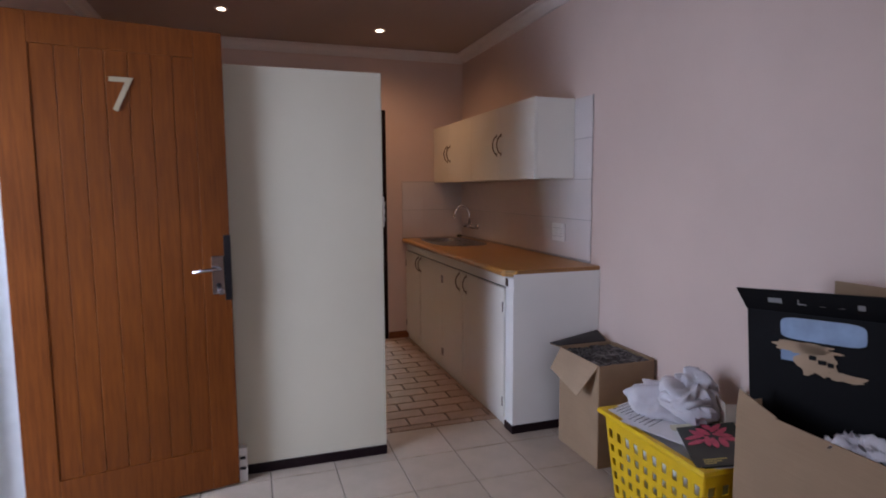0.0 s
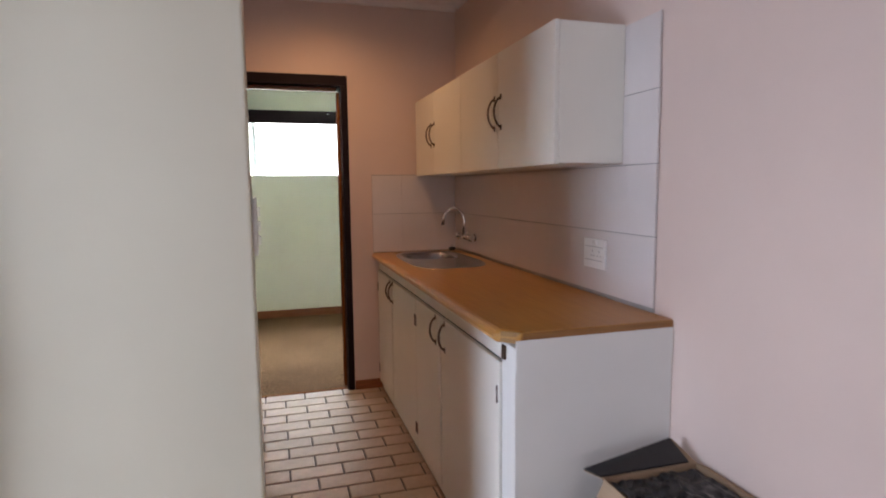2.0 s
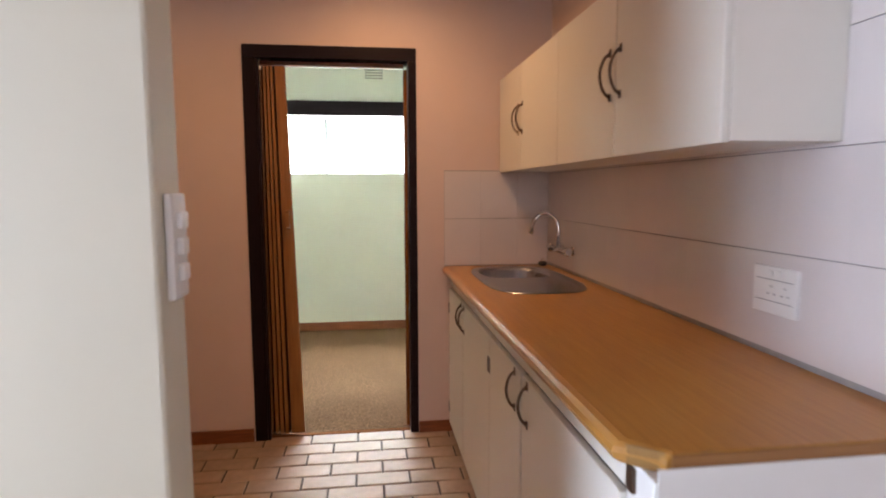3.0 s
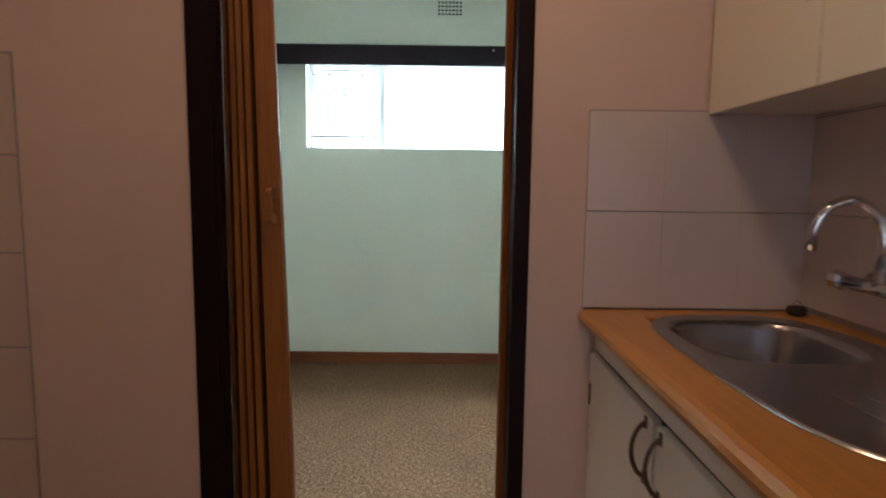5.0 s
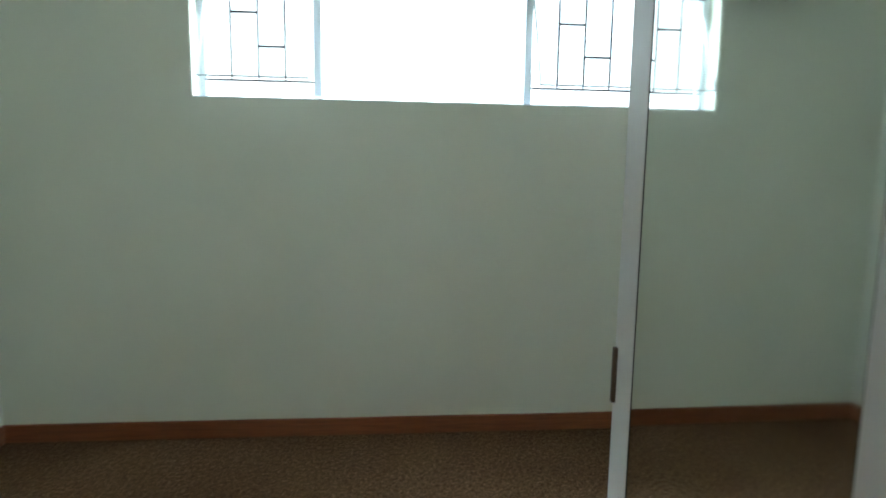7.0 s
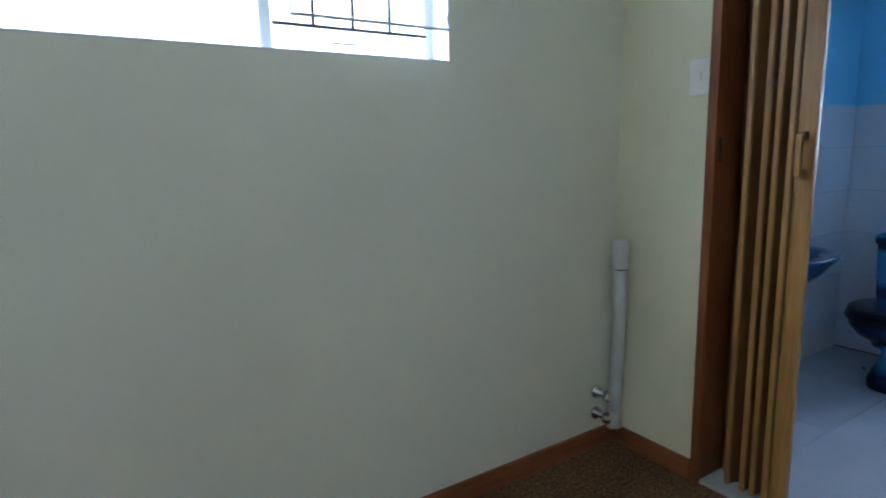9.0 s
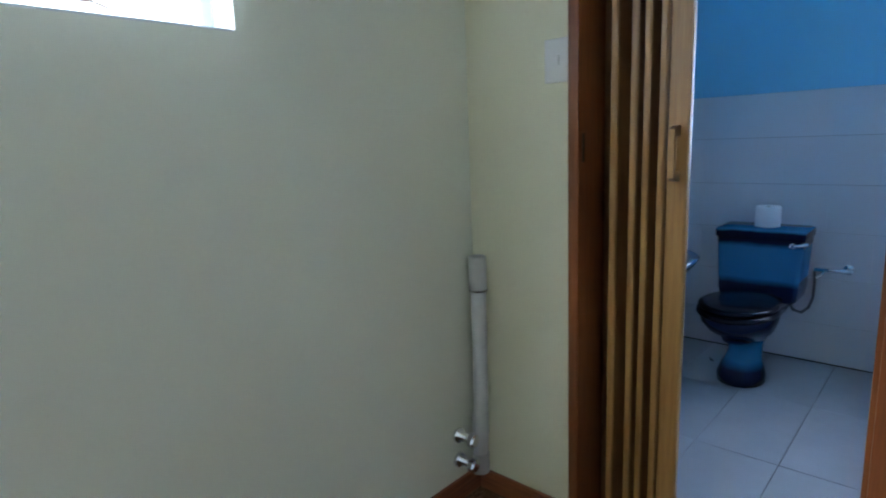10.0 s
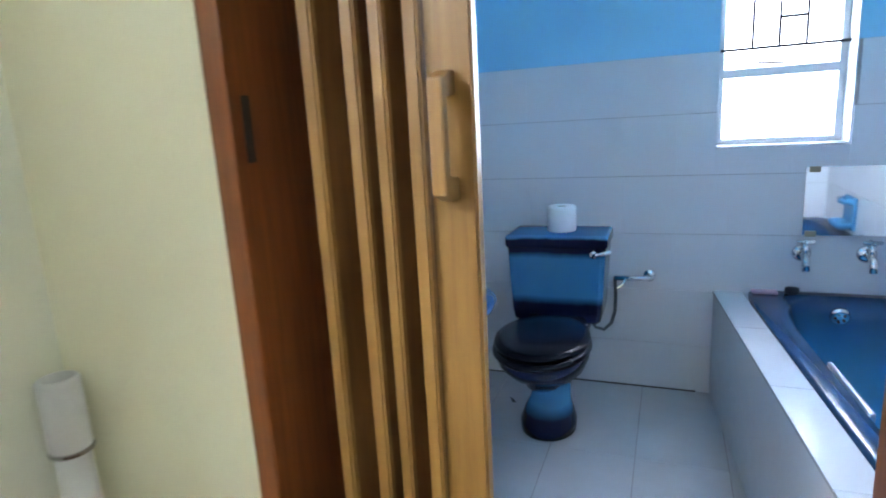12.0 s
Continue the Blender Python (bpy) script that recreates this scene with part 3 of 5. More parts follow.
pts = [(-0.055, -0.33, 1.04), (-0.055, -0.33, 1.13)] + [(-0.055 - 0.065 * (1 - math.cos(math.pi * i / 12)), -0.33 + 0.03 * i / 12, 1.13 + 0.085 * math.sin(math.pi * i / 12)) for i in range(1, 12)] + [(-0.187, -0.30, 1.112)]
part("spout", tube(pts, 0.0105, 12, radii=[0.016] + [0.0105] * (len(pts) - 2) + [0.0125]), M["chrome"], mixer, smooth=True)
plug = thing("sink_plug", (-0.05, -0.045, 0.926), "small black rubber sink plug lying behind the sink", "plug")
part("stopper", lathe(-0.052, -0.06, [(0.020, 0.9225), (0.024, 0.93), (0.022, 0.942), (0.008, 0.946)], 18), M["black"], plug, smooth=True)
part("ring", tube([(-0.052 + 0.008 * math.cos(a), -0.06, 0.950 + 0.008 * math.sin(a)) for a in np.linspace(0, 2 * math.pi, 13)], 0.0018, 6), M["chrome"], plug)


def wall_unit(y0, y1, ym):
    c = thing("wall_cabinet", (-0.14, (y0 + y1) / 2, 1.42), "white painted wall cupboard with two flush doors", "cabinet", "kitchen wall cabinets")
    part("side_panel", box(-0.262, -0.011, y0, y0 + 0.018, 1.425, 1.90, 0.002), M["enamel"], c)
    part("side_panel", box(-0.262, -0.011, y1 - 0.018, y1, 1.425, 1.90, 0.002), M["enamel"], c)
    part("base_panel", box(-0.262, -0.011, y0 + 0.018, y1 - 0.018, 1.425, 1.443), M["enamel"], c)
    part("top_panel", box(-0.262, -0.011, y0 + 0.018, y1 - 0.018, 1.882, 1.90), M["enamel"], c)
    part("back_panel", box(-0.020, -0.011, y0 + 0.018, y1 - 0.018, 1.443, 1.882), M["enamel"], c)
    for a, e, hy in ((y0 + 0.001, ym - 0.002, ym - 0.035), (ym + 0.002, y1 - 0.001, ym + 0.035)):
        d = part("door", box(-0.281, -0.263, a, e, 1.421, 1.902, 0.003), M["enamel"], c)
        bow_handle(d, -0.281, "x", hy, 1.655, 0.125, 0.032)
    return c


wall_unit(-0.955, -0.006, -0.43)
wall_unit(-1.97, -0.957, -1.46)


def outlet(name, label, x, y, z, w, h, rows, switch_first=True):
    """A white surface plate on the wall x, facing -x, with rocker switches and socket holes."""
    o = thing(name, (x, y, z), label, "socket")
    pl = part("plate", box(x - 0.012, x - 0.001, y - w / 2, y + w / 2, z - h / 2, z + h / 2, 0.004), M["plastic"], o)
    grey = M["socket_line"]
    for dz in (-0.026, 0.026):
        part("insert_line", box(x - 0.0128, x - 0.0115, y - w / 2 + 0.012, y + w / 2 - 0.012, z + dz - 0.0011, z + dz + 0.0011), grey, o, "fine shadow line round the insert")
    part("insert", box(x - 0.0138, x - 0.0118, y - w / 2 + 0.012, y + w / 2 - 0.012, z - 0.0245, z + 0.0245, 0.001), M["plastic"], o, "raised socket insert")
    for dy in (-0.040, 0.006):
        for hy, hz in ((0, 0.010), (-0.010, -0.008), (0.010, -0.008)):
            part("pin_hole", tube([(x - 0.0145, y + dy + hy, z + hz), (x - 0.0130, y + dy + hy, z + hz)], 0.0032, 10), grey, o)
    for dy in (-0.016, 0.016):
        part("rocker", box(x - 0.0165, x - 0.011, y + dy - 0.011, y + dy + 0.011, z + 0.033, z + 0.050, 0.002), M["plastic"], o, "rocker switch")
    return o


outlet("double_socket", "white double wall socket with rocker switches on the tiles", -0.008, -1.804, 1.085, 0.15, 0.115, 2)
sw = thing("light_switch", (PX, -2.19, 1.25), "white three-gang light switch on the end of the partition", "switch")
part("plate", box(PX + 0.001, PX + 0.012, -2.225, -2.16, 1.175, 1.325, 0.004), M["plastic"], sw)
for zz in (1.213, 1.25, 1.287):
    part("rocker", box(PX + 0.011, PX + 0.020, -2.207, -2.178, zz - 0.012, zz + 0.012, 0.003), M["plastic"], sw)

for lx, ly in ((-2.02, -0.83), (-0.90, -0.62)):
    dl = thing("downlight", (lx, ly, TOP), "small round recessed ceiling downlight, switched on", "lamp", "kitchen downlights")
    part("bezel", lathe(lx, ly, [(0.026, TOP - 0.001), (0.045, TOP - 0.002), (0.043, TOP - 0.007), (0.027, TOP - 0.006)], 24), M["cornice"], dl, smooth=True)
    part("lens", lathe(lx, ly, [(0.025, TOP - 0.0075), (0.023, TOP - 0.0095), (0.004, TOP - 0.010)], 20), M["lamp_glow"], dl, "glowing glass lens")

for cz, ch in ((1.375, 0.035), (1.425, 0.022), (0.62, 0.03), (1.70, 0.015)):
    part("paint_chip", box(-0.7250, -0.7227, -0.0085, -0.001, cz - ch / 2, cz + ch / 2, 0.0008), plain("bare_chip", (0.42, 0.33, 0.28), 0.8), door_1, "pale chip in the paint")

# entrance door leaf, open into the room
leaf_w = 0.803
HX, HY = -2.77, -2.490
LEAF = Matrix.Translation((HX, HY, 0)) @ Matrix.Rotation(math.atan2(0.165, 0.813), 4, "Z")
door_2 = thing("door_2", (HX, HY, 0), "orange-varnished boarded wooden entrance door, standing open", "door", kind="structure")


def leafed(bm):
    return turned(bm, LEAF)


for a, e in ((0, 0.115), (leaf_w - 0.115, leaf_w)):
    part("stile", leafed(box(a, e, -0.02, 0.02, 0.012, 2.03, 0.003)), M["leaf"], door_2)
for z0, z1 in ((0.012, 0.20), (1.915, 2.03)):
    part("rail", leafed(box(0.115, leaf_w - 0.115, -0.0195, 0.0195, z0, z1, 0.003)), M["leaf"], door_2)
nb = 7
bw = (leaf_w - 0.23) / nb
for i in range(nb):
    part("board", leafed(box(0.115 + i * bw + 0.0005, 0.115 + (i + 1) * bw - 0.0005, -0.015, 0.015, 0.20, 1.915, 0.0025)), M["leaf"], door_2)
lk = part("lock_case", leafed(box(leaf_w - 0.028, leaf_w + 0.002, -0.026, 0.0205, 0.875, 1.165, 0.003)), M["black_metal"], door_2, "black metal lock edge plate")
part("lock_plate", leafed(box(leaf_w - 0.082, leaf_w - 0.029, -0.029, -0.0195, 0.905, 1.075, 0.004)), M["chrome"], door_2, "chrome lock plate")
b = tube([(leaf_w - 0.052, -0.024, 1.02), (leaf_w - 0.052, -0.055, 1.02), (leaf_w - 0.062, -0.06, 1.02), (leaf_w - 0.165, -0.058, 1.012)], 0.008, 10)
part("lever", leafed(b), M["steel"], door_2, "chrome lever handle", smooth=True)
part("keyhole", leafed(tube([(leaf_w - 0.055, -0.0285, 0.945), (leaf_w - 0.055, -0.033, 0.945)], 0.011, 12)), M["black_metal"], door_2)
part("key", leafed(box(leaf_w - 0.060, leaf_w - 0.040, -0.052, -0.032, 0.905, 0.935, 0.003)), M["steel"], door_2, "key left in the lock")


def text_mesh(body, size, depth, m):
    c = bpy.data.curves.new("text", "FONT")
    c.body, c.size, c.extrude, c.align_x, c.align_y = body, size, depth, "CENTER", "CENTER"
    o = bpy.data.objects.new("text", c)
    me = bpy.data.meshes.new_from_object(o)
    bpy.data.objects.remove(o)
    b = bmesh.new()
    b.from_mesh(me)
    bpy.data.meshes.remove(me)
    return turned(b, m)


num = text_mesh("7", 0.195, 0.004, LEAF @ Matrix.Translation((0.412, -0.019, 1.738)) @ Matrix.Rotation(math.pi / 2, 4, "X"))
part("door_number", num, plain("pale_brass", (0.45, 0.39, 0.27), 0.4, 0.4), door_2, "pale metal house number 7")
# frame of the entrance
door_3 = thing("door_3", (-3.0, -2.92, 0), "pale painted frame of the open entrance doorway", "door frame", kind="structure")
for y0, y1 in ((-3.34, -3.29), (-2.545, -2.50)):
    part("jamb", box(-3.13, -2.885, y0, y1, 0, 1.98, 0.005), M["frame_white"], door_3)
part("architrave", box(-2.9, -2.758, -2.462, -2.40, 0, 2.06, 0.005), M["frame_white"], door_3, "pale painted architrave beside the hinges")
part("lintel", box(-3.13, -2.885, -3.34, -2.50, 1.98, 2.05, 0.005), M["frame_white"], door_3)
# living room window behind the walk
window_3 = thing("window_3", (-1.45, -6.7, 0.95), "white steel window with three panes", "window", kind="structure")
for i in range(4):
    xx = -2.25 + i * (1.6 - 0.04) / 3
    part("mullion", box(xx, xx + 0.04, -6.74, -6.70, 0.95, 2.05, 0.003), M["frame_white"], window_3)
for z in (0.95, 2.01):
    part("window_frame", box(-2.25, -0.65, -6.741, -6.699, z, z + 0.04, 0.003), M["frame_white"], window_3)
for i in range(3):
    xx = -2.21 + i * 0.52
    g = part("pane", box(xx, xx + 0.48, -6.722, -6.718, 0.99, 2.01), M["glass"], window_3)
    g.visible_shadow = False

# ---- bedroom ----
window_1 = thing("window_1", (-0.885, 2.52, 1.478), "white steel window with two barred casements and a fixed centre pane", "window", kind="structure")
FY0, FY1 = 2.535, 2.565
W0, W1, WB, WT = WIN
cols = [W0, W0 + 0.03, -1.38, -1.345, -0.455, -0.42, W1 - 0.03, W1]
for a, e in ((cols[0], cols[1]), (cols[2], cols[3]), (cols[4], cols[5]), (cols[6], cols[7])):
    part("mullion", box(a, e, FY0, FY1, WB + 0.006, WT - 0.02, 0.003), M["frame_white"], window_1)
part("window_sill", box(W0, W1, WY + 0.002, 2.60, WB - 0.004, WB + 0.006, 0.002), M["frame_white"], window_1)
part("window_frame", box(W0, W1, FY0, FY1, WB + 0.006, WB + 0.014, 0.002), M["frame_white"], window_1)
part("window_frame", box(W0, W1, FY0, FY1, WT - 0.03, WT, 0.003), M["frame_white"], window_1)
g = part("pane", box(cols[3], cols[4], 2.548, 2.552, WB + 0.014, WT - 0.03), M["glass"], window_1)
g.visible_shadow = False
for a, e, hinge in ((cols[1], cols[2], 1), (cols[5], cols[6], -1)):
    # side casement, top hung and pushed a little open
    m = Matrix.Translation((0, 2.57, WT - 0.03)) @ Matrix.Rotation(radians(-22), 4, "X")
    s = part("sash", turned(loft([[(a + 0.002, 0, -0.503), (e - 0.002, 0, -0.503), (e - 0.002, 0.010, -0.503), (a + 0.002, 0.010, -0.503)],
                                  [(a + 0.002, 0, -0.50), (e - 0.002, 0, -0.50), (e - 0.002, 0.010, -0.50), (a + 0.002, 0.010, -0.50)]]), m), M["frame_white"], window_1)
    b = bmesh.new()
    box(a + 0.002, a + 0.008, 0, 0.016, -0.50, 0, 0, b)
    box(e - 0.008, e - 0.002, 0, 0.016, -0.50, 0, 0, b)
    box(a + 0.022, e - 0.022, 0, 0.022, -0.022, 0, 0, b)
    part("sash_frame", turned(b, m), M["frame_white"], s)
    g = part("sash_pane", turned(box(a + 0.008, e - 0.008, 0.004, 0.007, -0.50, -0.022), m), M["glass"], s)
    g.visible_shadow = False
    part("stay", tube([((a + e) / 2 - 0.07, 2.54, WB + 0.045), ((a + e) / 2 + 0.03, 2.555, WB + 0.05), ((a + e) / 2 + 0.07, 2.58, WB + 0.045)], 0.003, 8), M["bronze"], window_1, "casement stay")
    # burglar bars
    grille = part("burglar_bars", tube([(a, 2.528, WB + 0.085), (e, 2.528, WB + 0.085)], 0.0050, 6), M["steel_bar"], window_1, "thin steel burglar bars")
    zt = WT - 0.075
    zb = WB + 0.085
    part("bar", tube([(a, 2.528, zt), (e, 2.528, zt)], 0.0050, 6), M["steel_bar"], grille)
    w = e - a
    vs = [a + w * f for f in (0.24, 0.49, 0.74)]
    for v in vs:
        part("bar", tube([(v, 2.528, zb), (v, 2.528, zt)], 0.0052, 6), M["steel_bar"], grille)
    part("bar", tube([(vs[0], 2.528, zb + (zt - zb) * 0.67), (vs[1], 2.528, zb + (zt - zb) * 0.67)], 0.0055, 6), M["steel_bar"], grille)
    part("bar", tube([(vs[1], 2.528, zb + (zt - zb) * 0.34), (vs[2], 2.528, zb + (zt - zb) * 0.34)], 0.0055, 6), M["steel_bar"], grille)

pelmet = thing("pelmet", (-0.885, 2.37, 2.0), "dark brown painted wooden pelmet over the window", "pelmet")
part("front_board", box(-2.258, 0.49, 2.30, 2.318, 2.0, 2.128, 0.003), M["dark_frame"], pelmet)
part("top_board", box(-2.258, 0.49, 2.318, WY, 2.110, 2.127, 0.002), M["dark_frame"], pelmet)
for a in (-2.258, 0.472):
    part("end_board", box(a, a + 0.018, 2.318, WY, 2.0, 2.11, 0.002), M["dark_frame"], pelmet)
part("screw", tube([(-0.63, 2.299, 2.10), (-0.63, 2.2965, 2.10)], 0.006, 8), M["chrome"], pelmet)

vent = thing("air_vent", (-0.91, WY, 2.39), "pale wall air brick with rows of dark slots", "vent")
part("plate", box(-1.005, -0.813, WY - 0.006, WY, 2.338, 2.45, 0.003), M["green"], vent)
for r in range(4):
    for c in range(7):
        xx = -0.988 + c * 0.0235
        zz = 2.352 + r * 0.0245
        part("slot", box(xx, xx + 0.0155, WY - 0.0085, WY - 0.0055, zz, zz + 0.013), M["black"], vent)

# wardrobe with a mirrored door
WX, Y0, Y1 = -0.706, 0.145, 0.735
ward = thing("wardrobe", (-0.40, 0.44, 0), "tall white wardrobe with a mirrored hinged door", "wardrobe")
for a in (Y0, Y1 - 0.016):
    part("side_panel", box(WX + 0.03, -0.10, a, a + 0.016, 0.0, 2.40, 0.001), M["wardrobe"], ward)
for z in (0.06, 2.384):
    part("shelf_panel", box(WX + 0.03, -0.11, Y0 + 0.016, Y1 - 0.016, z, z + 0.016), M["wardrobe"], ward)
part("back_panel", box(-0.11, -0.10, Y0 + 0.016, Y1 - 0.016, 0.0, 2.40), M["wardrobe"], ward)
part("plinth", box(WX + 0.06, WX + 0.07, Y0 + 0.016, Y1 - 0.016, 0.0, 0.06), M["wardrobe"], ward)
AJAR = Matrix.Translation((WX + 0.007, Y0, 0)) @ Matrix.Rotation(radians(0.7), 4, "Z") @ Matrix.Translation((-WX, -Y0, 0))
wd = part("door", turned(slab("x", WX, WX + 0.017, Y0 + 0.002, Y1, 0.03, 2.39, [(Y0 + 0.15, Y1 - 0.06, 0.67, 2.25)]), AJAR), M["wardrobe"], ward)
part("mirror", turned(box(WX + 0.0012, WX + 0.007, Y0 + 0.152, Y1 - 0.062, 0.672, 2.248), AJAR), M["mirror"], wd, "clear mirror glass")
for a, e in ((Y0 + 0.15, Y0 + 0.1515), (Y1 - 0.0615, Y1 - 0.06)):
    part("mirror_edge", turned(box(WX + 0.0006, WX + 0.0022, a, e, 0.67, 2.25), AJAR), M["black"], wd, "dark mirror edge")
part("handle", turned(box(WX - 0.006, WX + 0.001, Y1 - 0.010, Y1 - 0.002, 0.84, 0.925, 0.002), AJAR), M["bronze"], wd, "slim dark pull handle")
part("mirror_clip", turned(box(WX - 0.003, WX + 0.004, Y1 - 0.088, Y1 - 0.062, 0.655, 0.70, 0.002), AJAR), M["black"], wd, "small black mirror clip")

# pipe stub and valves in the corner
pipe = thing("waste_pipe", (0.82, 2.385, 0), "grey-white plastic waste pipe stub standing in the corner", "pipe")
PXX, PYY = 0.823, 2.385
part("upright", tube([(PXX + 0.026, PYY + 0.034, 0.078), (PXX + 0.018, PYY + 0.02, 0.22), (PXX + 0.003, PYY + 0.002, 0.60), (PXX, PYY, 0.78)], 0.025, 20), M["pvc"], pipe, smooth=True)
for z0, z1, r in ((0.082, 0.15, 0.0285), (0.22, 0.30, 0.0285), (0.745, 0.858, 0.029)):
    prof = [(r - 0.003, z0), (r, z0 + 0.004), (r, z1 - 0.004), (r - 0.003, z1)] + ([(r - 0.007, z1), (r - 0.008, z1 - 0.06)] if z1 > 0.8 else [])
    part("socket", lathe(PXX + 0.026 * (1 - z0 / 0.78), PYY + 0.031 * (1 - z0 / 0.78), prof, 24), M["pvc"], pipe, smooth=True)
part("pipe_clip", lathe(PXX + 0.001, PYY, [(0.0285, 0.741), (0.0302, 0.742), (0.0302, 0.747), (0.0285, 0.748)], 24), M["steel"], pipe, "dark clamp ring")
part("cement", lathe(PXX + 0.026, PYY + 0.034, [(0.024, 0.070), (0.031, 0.074), (0.030, 0.084), (0.026, 0.092)], 14), plain("white_tile_cement", (0.7, 0.7, 0.68), 0.9, wear=0.3), pipe, "rough white cement at the foot")
for zz in (0.15, 0.24):
    v = thing("stop_tap", (0.762, WY, zz), "small chrome washing-machine stop tap on the wall", "tap", "corner stop taps")
    part("body", tube([(0.762, WY - 0.002, zz), (0.762, WY - 0.012, zz), (0.762, WY - 0.013, zz), (0.762, WY - 0.055, zz)], 0.02, 14, radii=[0.026, 0.025, 0.013, 0.013]), M["chrome"], v, smooth=True)
    part("outlet", tube([(0.762, WY - 0.04, zz), (0.79, WY - 0.045, zz - 0.01), (0.80, WY - 0.046, zz - 0.022)], 0.010, 10), M["chrome"], v, smooth=True)
    part("knob", tube([(0.762, WY - 0.052, zz), (0.762, WY - 0.058, zz), (0.762, WY - 0.075, zz), (0.762, WY - 0.08, zz)], 0.02, 8, radii=[0.012, 0.024, 0.024, 0.018]), M["chrome"], v)

bsw = thing("light_switch", (BX, 2.115, 1.42), "white square light switch on the yellow-cream wall", "switch")
part("plate", box(BX - 0.011, BX - 0.001, 2.076, 2.152, 1.374, 1.492, 0.003), M["plastic"], bsw)
part("rocker", box(BX - 0.016, BX - 0.010, 2.104, 2.124, 1.42, 1.446, 0.002), M["plastic"], bsw)

# bathroom doorway: wooden lining and folding door
door_4 = thing("door_4", (0.95, 1.7, 0), "varnished reddish-brown wooden door lining of the bathroom", "door frame", kind="structure")
for y0, y1 in ((2.043, 2.076), (1.295, 1.335)):
    part("jamb", box(BX - 0.014, BXX + 0.012, y0, y1, 0, 2.0, 0.003), M["lining"], door_4)
part("lintel", box(BX - 0.014, BXX + 0.012, 1.295, 2.076, 2.0, 2.04, 0.003), M["lining"], door_4)
part("strike_slot", box(0.880, 0.893, 2.0405, 2.0435, 1.152, 1.232), M["black"], door_4, "dark slot of the latch plate")
part("strike_channel", box(0.935, 0.985, 1.335, 1.352, 0.02, 1.99, 0.004), M["lining"], door_4, "brown closing strip of the folding door")
part("threshold", box(BX - 0.004, BXX, 1.335, 2.043, -0.004, 0.014, 0.004), M["bath_floor"], door_4, "white cement threshold, chipped")
folding_door("folding_door", "light brown wood-look accordion door, folded open against the lining", "y", 2.0455, 1.762, 0.972, 0.052, 8, 1.985, 0.010, 0.052, (1.100, 1.242), -1, M["fold"],
             fronts=((1.963, 0.0095), (1.906, 0.0095), (1.871, 0.0085), (1.828, 0.0095)), backs=(1.921, 1.888, 1.846, 1.812))

# ---- bathroom ----


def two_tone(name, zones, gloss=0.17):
    """Glazed ware coloured in bands of dark and mid blue that fade into one another with height."""
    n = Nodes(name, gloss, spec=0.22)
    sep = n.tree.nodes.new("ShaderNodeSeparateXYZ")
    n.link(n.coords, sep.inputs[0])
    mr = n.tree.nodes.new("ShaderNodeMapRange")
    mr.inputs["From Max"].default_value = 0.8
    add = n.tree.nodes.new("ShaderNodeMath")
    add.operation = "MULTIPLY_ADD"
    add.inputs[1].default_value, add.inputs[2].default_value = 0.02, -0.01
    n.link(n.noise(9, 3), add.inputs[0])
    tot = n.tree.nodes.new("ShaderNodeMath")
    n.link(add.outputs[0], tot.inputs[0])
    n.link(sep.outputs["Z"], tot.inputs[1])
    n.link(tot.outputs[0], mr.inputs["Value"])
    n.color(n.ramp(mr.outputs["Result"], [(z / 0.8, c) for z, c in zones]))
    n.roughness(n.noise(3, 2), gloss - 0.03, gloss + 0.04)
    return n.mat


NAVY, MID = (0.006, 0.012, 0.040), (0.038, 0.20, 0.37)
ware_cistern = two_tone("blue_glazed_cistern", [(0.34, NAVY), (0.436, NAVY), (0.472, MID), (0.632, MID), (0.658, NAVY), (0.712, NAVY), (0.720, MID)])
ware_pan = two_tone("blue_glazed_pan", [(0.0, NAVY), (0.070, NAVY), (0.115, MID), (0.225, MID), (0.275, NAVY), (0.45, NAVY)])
ware_seat = plain("black_blue_seat_plastic", (0.004, 0.005, 0.010), 0.2, spec=0.16)

toilet = thing("toilet", (2.4, 1.975, 0), "dark and mid-blue glazed close-coupled toilet with black seat", "toilet")
TY = 1.975


def oval(cx, cy, a, c, z, n=2.0, seg=36, flat=0.0):
    return superellipse(cx, cy, a, c, n, z, seg)


foot = loft([oval(2.385, TY + 0.012, 0.130, 0.106, 0.000), oval(2.385, TY + 0.012, 0.132, 0.108, 0.035), oval(2.390, TY + 0.010, 0.116, 0.094, 0.080), oval(2.395, TY + 0.006, 0.096, 0.078, 0.120), oval(2.395, TY, 0.092, 0.074, 0.160),
             oval(2.385, TY, 0.096, 0.078, 0.198), oval(2.345, TY, 0.131, 0.102, 0.248), oval(2.290, TY, 0.189, 0.140, 0.298), oval(2.260, TY, 0.228, 0.160, 0.348),
             oval(2.255, TY, 0.233, 0.164, 0.380), oval(2.255, TY, 0.218, 0.152, 0.386), oval(2.255, TY, 0.165, 0.112, 0.368), oval(2.255, TY, 0.097, 0.065, 0.248)])
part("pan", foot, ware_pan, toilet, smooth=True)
part("shelf", box(2.42, 2.76, TY - 0.11, TY + 0.11, 0.285, 0.392, 0.03, seg=4), ware_pan, toilet, smooth=True)
seat = loft([oval(2.230, TY, 0.225, 0.166, 0.388), oval(2.230, TY, 0.233, 0.173, 0.396), oval(2.230, TY, 0.231, 0.171, 0.408), oval(2.230, TY, 0.213, 0.156, 0.414), oval(2.230, TY, 0.097, 0.074, 0.415)])
part("seat", seat, ware_seat, toilet, "glossy black plastic seat", smooth=True)
